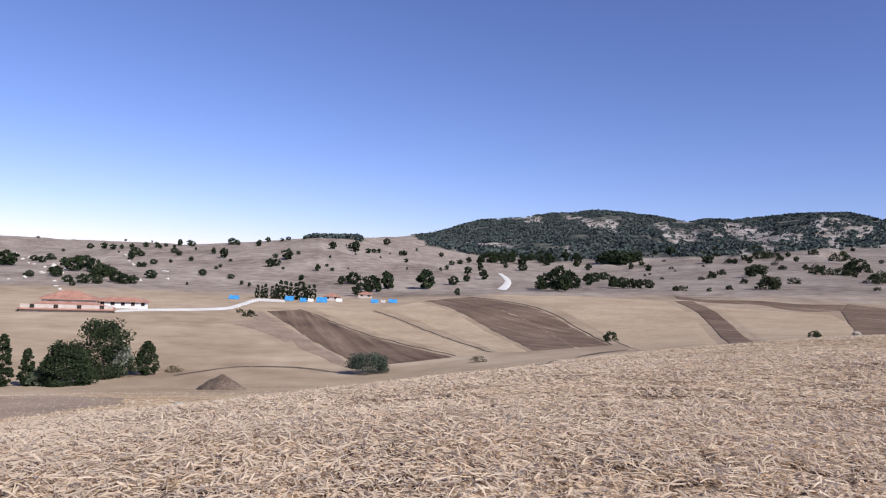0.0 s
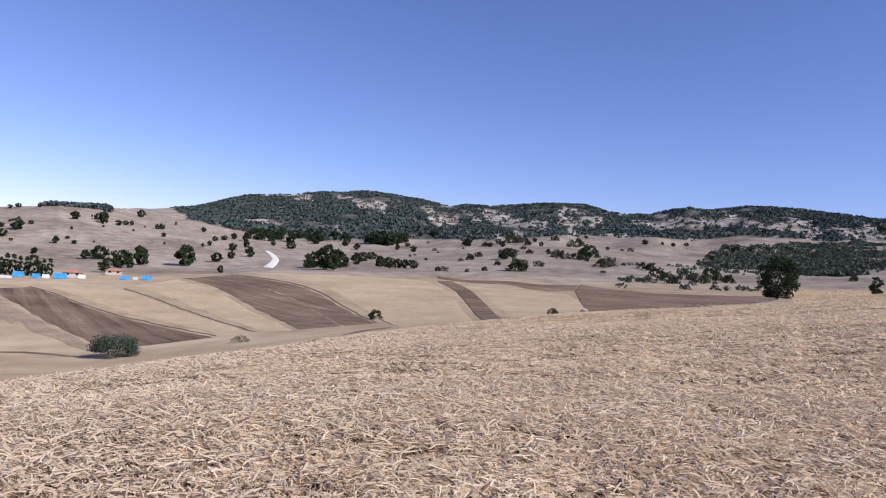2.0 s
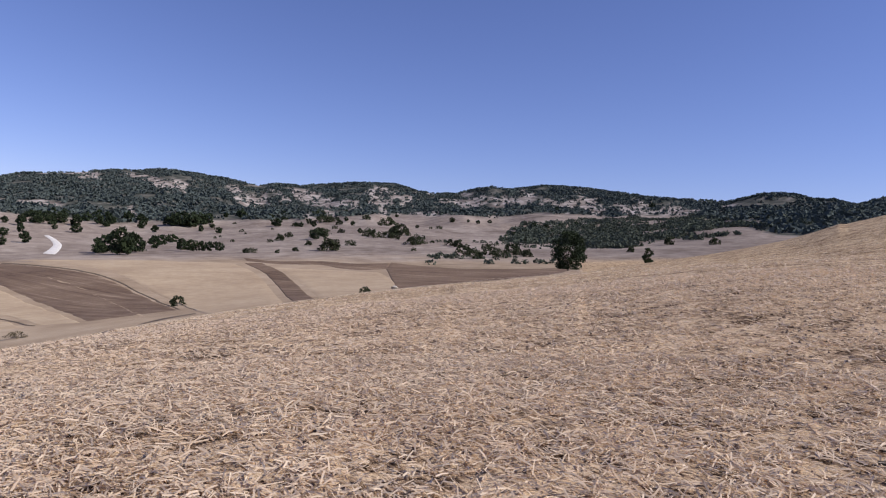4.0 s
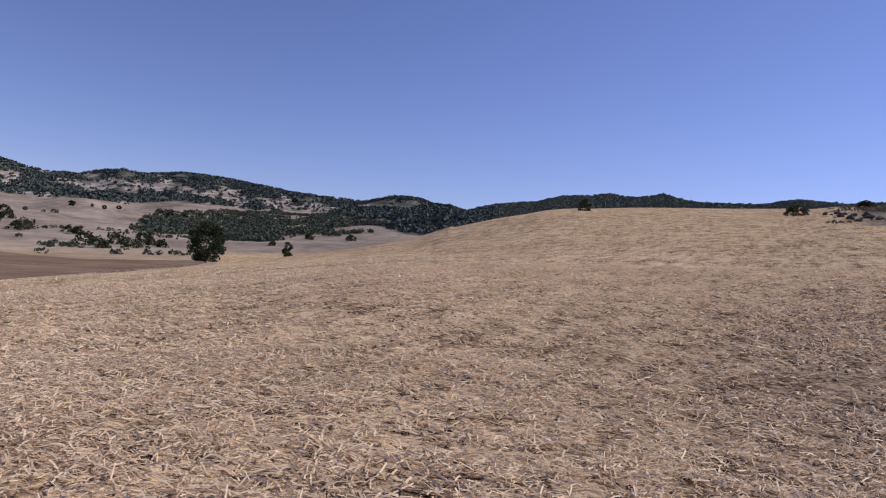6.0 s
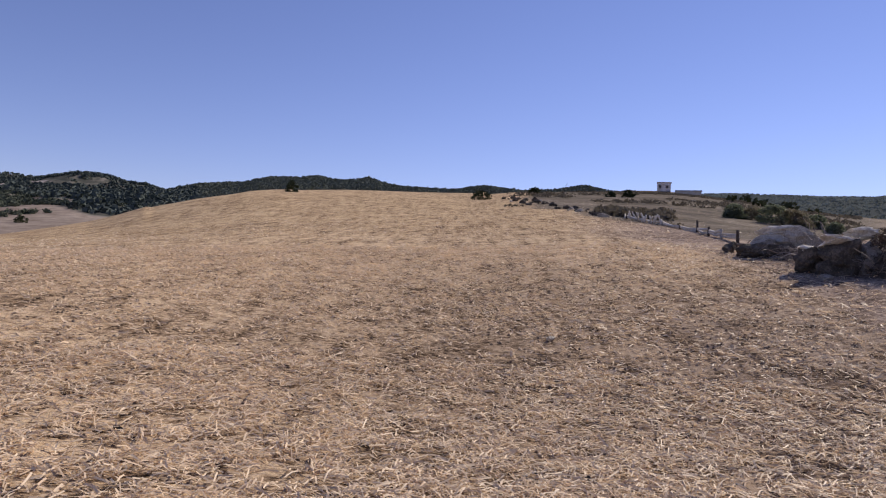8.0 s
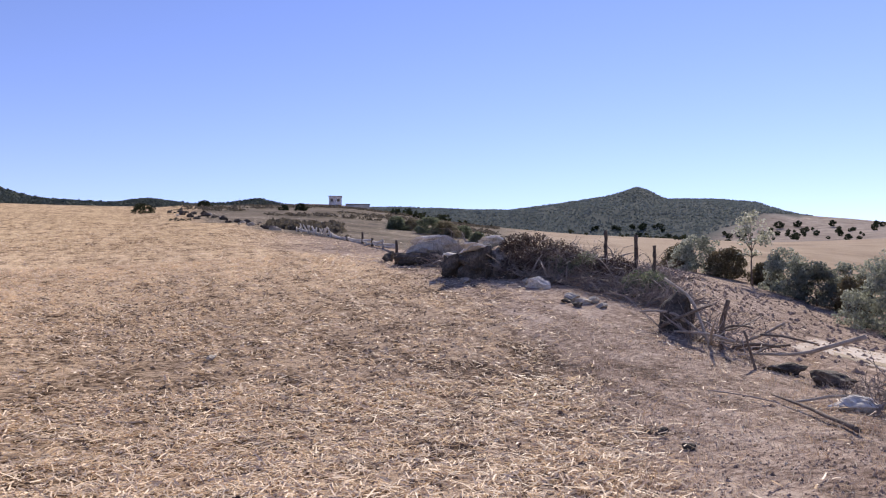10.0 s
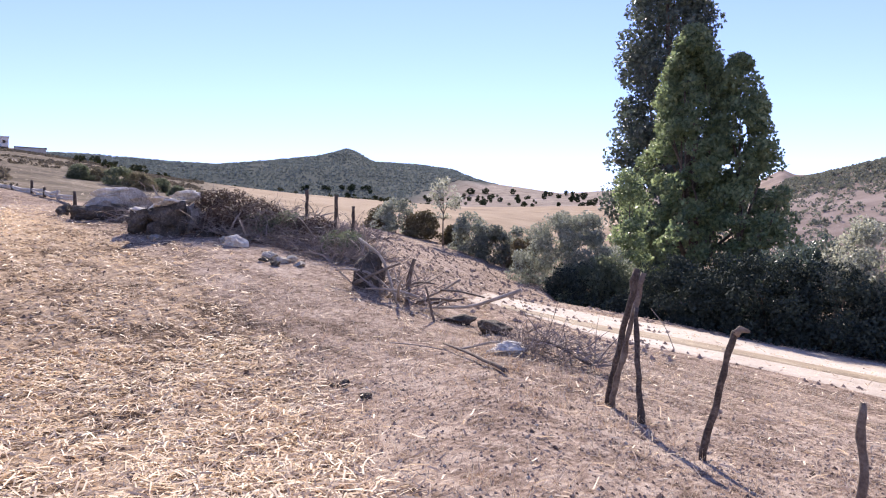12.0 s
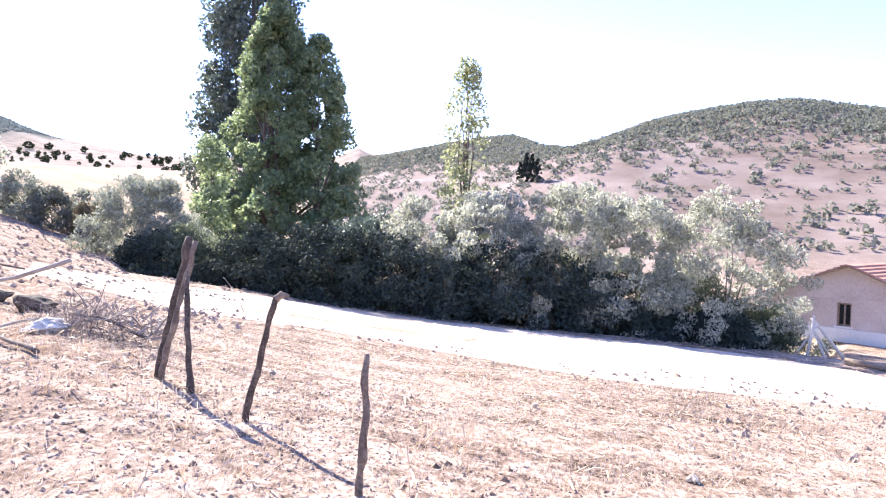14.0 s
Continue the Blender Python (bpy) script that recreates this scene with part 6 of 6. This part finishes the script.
def hut_on_hill():
    p = at(105.45, 222)
    e = thing("hut", p, "bare concrete-block hut with a flat roof on the skyline", "hut", rz=-105)
    for m, ln, hs in ((pose(-2.0, -1.8, 0), 4.0, [(0.5, 1.2, 0.9, 1.9), (2.6, 3.3, 1.0, 1.8)]), (pose(2.0, 1.8, 0, 0, 0, 180), 4.0, []), (pose(2.0, -1.55, 0, 0, 0, 90), 3.1, []), (pose(-2.0, 1.55, 0, 0, 0, -90), 3.1, [])):
        ob = part("wall", wall_with_holes(ln, 2.7, 0.25, hs), MAT["greyplaster"], e)
        ob.matrix_basis = m
    bm = bmesh.new()
    box(bm, -2.15, 2.15, -1.95, 1.95, 2.703, 2.85)
    part("roof", bm, MAT["concrete"], e)
    q = at(107.3, 222)
    f = thing("low_shed", q, "long low concrete shed beside the hut", "shed", rz=-107)
    bm = wall_with_holes(7.4, 1.25, 3.0, [])
    ob = part("wall", bm, MAT["concrete"], f)
    ob.matrix_basis = pose(-3.7, -1.5, -0.1)
    bm = bmesh.new()
    box(bm, -3.9, 3.9, -1.7, 1.7, 1.153, 1.35)
    part("roof", bm, MAT["darkstone"], f)


hut_on_hill()


def stream_house():
    """The old house below the track: shaded gable end with a small window, tiled roof."""
    p = at(202.0, 33, 0.0)
    e = thing("old_house", p, "old mud-plastered house with a tiled roof and small window", "house", rz=138)
    W, tall, L, ridge = 6.4, 1.75, 8.0, 1.35
    front = part("wall", wall_with_holes(W, tall, 0.4, [(2.75, 3.3, 0.65, 1.6)]), MAT["plaster"], e)
    front.matrix_basis = pose(-W / 2, -0.4, 0)
    window(front, pose(2.75, 0.05, 0.65), 0.55, 0.95)
    bm = bmesh.new()
    tri = [(-W / 2, 0, tall + 0.003), (W / 2, 0, tall + 0.003), (0, 0, tall + ridge)]
    a, b = [bm.verts.new((x, -0.4, z)) for x, _, z in tri], [bm.verts.new((x, 0.0, z)) for x, _, z in tri]
    bm.faces.new(a), bm.faces.new(b[::-1])
    for k in range(3):
        bm.faces.new((a[k], a[(k + 1) % 3], b[(k + 1) % 3], b[k]))
    part("gable", bm, MAT["plaster"], e)
    back = part("wall", wall_with_holes(W - 0.81, tall, 0.4, []), MAT["plaster"], e)
    back.matrix_basis = pose(-W / 2 + 0.405, L - 0.42, 0)
    for m in (pose(-W / 2, L, 0, 0, 0, -90), pose(W / 2, 0.003, 0, 0, 0, 90)):
        ob = part("wall", wall_with_holes(L - 0.01, tall, 0.4, []), MAT["plaster"], e)
        ob.matrix_basis = m
    run = W / 2 + 0.4
    rise = ridge * run / (W / 2)
    z = tall - (rise - ridge)
    roof_slope(e, L + 0.8, run, rise, pose(run, -0.8, z, 0, 0, 90), "roof", 14)
    roof_slope(e, L + 0.8, run, rise, pose(-run, L, z, 0, 0, -90), "roof", 14)
    bm = wall_with_holes(W + 0.04, 0.55, 0.05, [])
    plinth = part("plinth", bm, MAT["whitewash"], e, "chipped whitewashed plinth")
    plinth.matrix_basis = pose(-W / 2 - 0.02, -0.455, 0)


stream_house()
q = at(199.7, 26.3)
e = thing("pole_stack", q, "stack of pale poles leaned together by the stream", "poles")
for k, (x0, y0, x1, z1, g) in enumerate([(-0.9, 0.1, 0.15, 1.25, 0.06), (-0.55, -0.3, 0.22, 1.1, 0.045), (0.35, 0.2, 0.1, 1.35, 0.05), (-0.2, 0.35, 0.18, 1.0, 0.04), (0.6, -0.2, 0.05, 1.05, 0.04)]):
    tube("pole", [(x0, y0, -0.1), (x0 * 0.45 + x1 * 0.5, y0 * 0.4 + 0.06, z1 * 0.5), (x1, 0.05 * k - 0.1, z1)], [g, g * 0.9, g * 0.7], MAT["palewood"], e, 6)
log([at(201.5, 25, 0.12), at(205.5, 24.5, 0.12), at(210, 24.0, 0.12)], (0.2, 0.17), "thick pale log lying beside the track", "timber", 10)

# ---- litter on the near ground ----
def field_end(b):
    """Distance at which the stubble gives way to trodden soil."""
    return np.interp(b, [100, 108, 118, 126, 134, 142, 200], [70, 27, 18, 10, 5.0, 3.2, 3.0])


def straw_litter(name, label, n, d0, d1, length, width, seed, stand=0.15, sparse=0.12, pile=0.045, first=-38, material="straw", last=209):
    r = np.random.default_rng(seed)
    b, d = r.uniform(first, last, n), np.sqrt(r.uniform(d0**2, d1**2, n))
    x, y = d * np.sin(np.radians(b)), d * np.cos(np.radians(b))
    along, across = 0.77 * x - 0.64 * y, 0.64 * x + 0.77 * y  # swaths left by the harvester
    lump = 0.8 * fbm(x, y, 0.32 + 0.012 * d0, 3, 93) + 0.5 * fbm(along * 0.16, across, 0.5 + 0.015 * d0, 3, 96) + 0.35 * fbm(x, y, 4.0, 2, 94)
    keep = r.uniform(0, 1, n) < np.clip(0.72 + 1.2 * lump, 0.2, 1) * (1 - 0.25 * smooth(88, 114, b)) * (sparse + (1 - sparse) * smooth(1.35, 0.65, d / field_end(b) + 0.3 * lump))
    x, y, n = x[keep], y[keep], int(keep.sum())
    a = r.uniform(0, 2 * math.pi, n)
    tilt = np.abs(r.normal(0, stand, n))
    half = (length * r.uniform(0.4, 1.4, n) / 2)[:, None]
    w3 = np.stack([np.cos(a) * np.cos(tilt), np.sin(a) * np.cos(tilt), np.sin(tilt)], 1)
    flat = np.stack([-np.sin(a), np.cos(a), 0 * a], 1)
    roll = r.uniform(-0.8, 0.8, n)[:, None]
    side = (flat * np.cos(roll) + np.cross(w3, flat) * np.sin(roll)) * (width * r.uniform(0.6, 1.4, n) / 2)[:, None]
    c = np.stack([x, y, height(x, y) + 0.006 + r.uniform(0, pile, n)], 1) + w3 * half * np.sin(tilt)[:, None]
    bow = np.zeros((n, 3))
    bow[:, 2] = half[:, 0] * r.uniform(-0.1, 0.25, n)
    v = np.stack([c - w3 * half - side, c - w3 * half + side, c + side + bow, c - side + bow, c + w3 * half + side, c + w3 * half - side], 1)
    faces = (np.array([(0, 1, 2, 3), (3, 2, 4, 5)])[None] + (np.arange(n) * 6)[:, None, None]).reshape(-1, 4)
    me = bpy.data.meshes.new(name)
    me.vertices.add(6 * n)
    me.vertices.foreach_set("co", v.ravel().astype(np.float32))
    me.loops.add(8 * n)
    me.loops.foreach_set("vertex_index", faces.ravel().astype(np.int32))
    me.polygons.add(2 * n)
    me.polygons.foreach_set("loop_start", np.arange(0, 8 * n, 4, dtype=np.int32))
    me.polygons.foreach_set("loop_total", np.full(2 * n, 4, np.int32))
    me.materials.append(MAT[material])
    me.update(calc_edges=True)
    return tagged(new(name, me), label, "straw", kind="stuff")


straw_litter("straw_litter", "dry straw litter lying on the stubble field", 250000, 2.6, 11, 0.14, 0.011, 401, 0.22, 0.03, 0.05)
straw_litter("straw_litter_near", "dry straw litter lying on the stubble field", 14000, 0.3, 2.7, 0.14, 0.011, 405, 0.22, 0.03, 0.05)
straw_litter("straw_litter_behind", "dry straw litter lying on the stubble field", 60000, 0.3, 11, 0.14, 0.013, 406, 0.22, 1.0, 0.05, 209, "straw", 322)
straw_litter("straw_litter_mid", "dry straw litter lying on the stubble field", 330000, 10, 28, 0.115, 0.016, 402, 0.25, 0.08, 0.05)
straw_litter("stubble_tufts", "tufts of standing stubble on the field", 270000, 22, 100, 0.11, 0.03, 403, 0.3, 0.03, 0.04)
straw_litter("dry_grass_tufts", "short dry grass on the trodden strip", 70000, 3, 15, 0.06, 0.0055, 404, 0.9, 1.0, 0.02, 112, "drygrass")


def clods(name, label, n, d0, d1, size, material, seed, where):
    r = np.random.default_rng(seed)
    b, d = r.uniform(-38, 209, n), np.sqrt(r.uniform(d0**2, d1**2, n))
    x, y = d * np.sin(np.radians(b)), d * np.cos(np.radians(b))
    keep = where(b, d, r.uniform(0, 1, n), fbm(x, y, 2.5, 3, 95))
    x, y, n = x[keep], y[keep], int(keep.sum())
    s = size * r.uniform(0.3, 1.0, n) ** 1.6 * 1.6
    base = np.array([(1, 0, 0), (0.3, 0.95, 0), (-0.8, 0.6, 0), (-0.8, -0.6, 0), (0.3, -0.95, 0), (0.1, 0.1, 0.8), (0, 0, -0.5)])
    v = base[None] * (1 + r.normal(0, 0.22, (n, 7, 1)))
    t = r.uniform(0, 6.28, n)
    vx, vy = v[..., 0] * np.cos(t)[:, None] - v[..., 1] * np.sin(t)[:, None], v[..., 0] * np.sin(t)[:, None] + v[..., 1] * np.cos(t)[:, None]
    v = np.stack([vx, vy * r.uniform(0.6, 1, (n, 1)), v[..., 2]], -1) * s[:, None, None]
    v += np.stack([x, y, height(x, y) + s * 0.1], 1)[:, None]
    f = np.array([(k, (k + 1) % 5, 5) for k in range(5)] + [((k + 1) % 5, k, 6) for k in range(5)])
    faces = (f[None] + (np.arange(n) * 7)[:, None, None]).reshape(-1, 3)
    return tagged(new(name, mesh_from(name, v.reshape(-1, 3), faces, MAT[material])), label, "soil", kind="stuff")


clods("dark_crumbs", "dark crumbs of soil and dry dung on the trodden strip", 24000, 3, 14, 0.011, "clod", 417, lambda b, d, u, f: (b > 104) & (u < 0.45 + 1.2 * f))
clods("soil_clods", "dark crumbs and clods of dry soil", 60000, 3, 24, 0.026, "clod", 411, lambda b, d, u, f: u < np.clip(0.3 + 0.9 * f, 0.05, 1) * np.where(b > 60, 1.0, 0.55) * np.where((b > 88) & (b < 130), 1.8, 1.0) * np.where(d > field_end(b), 0.12, 1))
clods("soil_crumbs", "crumbs of pale dry soil on the trodden strip", 85000, 2.6, 14, 0.0125, "crumb", 413, lambda b, d, u, f: (b > 112) & (d > field_end(b) - 2) & (u < 0.6 + f))
clods("pale_pebbles", "small pale pebbles on trodden soil", 14000, 3, 24, 0.014, "limestone", 412, lambda b, d, u, f: (b > 112) & (d > field_end(b) - 1) & (u < 0.75 + f))


def weeds(n, seed):
    """Dry standing weed stalks on the trodden strip by the fence, past counting."""
    r = np.random.default_rng(seed)
    verts, faces, k0 = [], [], 0
    spots = [(129.0, 6.4, 0.4), (129.5, 6.7, 0.42)]
    while len(spots) < n:
        b, d = r.uniform(122, 178), r.uniform(4.5, 13)
        if d < 7.5 or b < 150:
            spots.append((b, d, r.uniform(0.1, 0.24)))
    for b, d, tall in spots:
        me = twig_mesh("weed", r, 14, (0.1, 0.1, 0.08), tall, 0.0026, MAT["straw"], 1.6)
        co = np.zeros(len(me.vertices) * 3)
        me.vertices.foreach_get("co", co)
        p = at(b, d)
        verts.append(co.reshape(-1, 3) + np.array([p.x, p.y, p.z]))
        faces += [tuple(i + k0 for i in q.vertices) for q in me.polygons]
        k0 += len(me.vertices)
        bpy.data.meshes.remove(me)
    tagged(new("dry_weeds", mesh_from("dry_weeds", np.concatenate(verts), faces, MAT["straw"])), "dry standing weeds on the trodden soil", "weeds", kind="stuff")


weeds(90, 421)

# pale bare sticks caught in the thorn brush
for k in range(16):
    b = 119.5 + k * 0.85
    d = 20.2 - max(0, b - 125) * 0.42
    a = at(b, d, R.uniform(0.1, 0.5))
    w = Vector((R.uniform(-1, 1), R.uniform(-1, 1), R.uniform(0.05, 0.7))).normalized() * R.uniform(0.5, 1.1)
    log([a, a + w * 0.5 + Vector((0, 0, R.uniform(-0.05, 0.12))), a + w], (0.035, 0.018), "pale bare stick caught in thorn brush")
clods("verge_clods", "broken clods of soil along the track", 7000, 9, 17, 0.05, "crumb", 415, lambda b, d, u, f: (b > 148) & (u < 0.3 + 1.4 * f))
clods("bank_rubble", "loose stones and soil along the bank", 34000, 13, 40, 0.065, "crumb", 416, lambda b, d, u, f: (b > 131) & (b < 156) & (d > 13 + (b < 140) * 2.5) & (u < 0.6 + 1.2 * f))
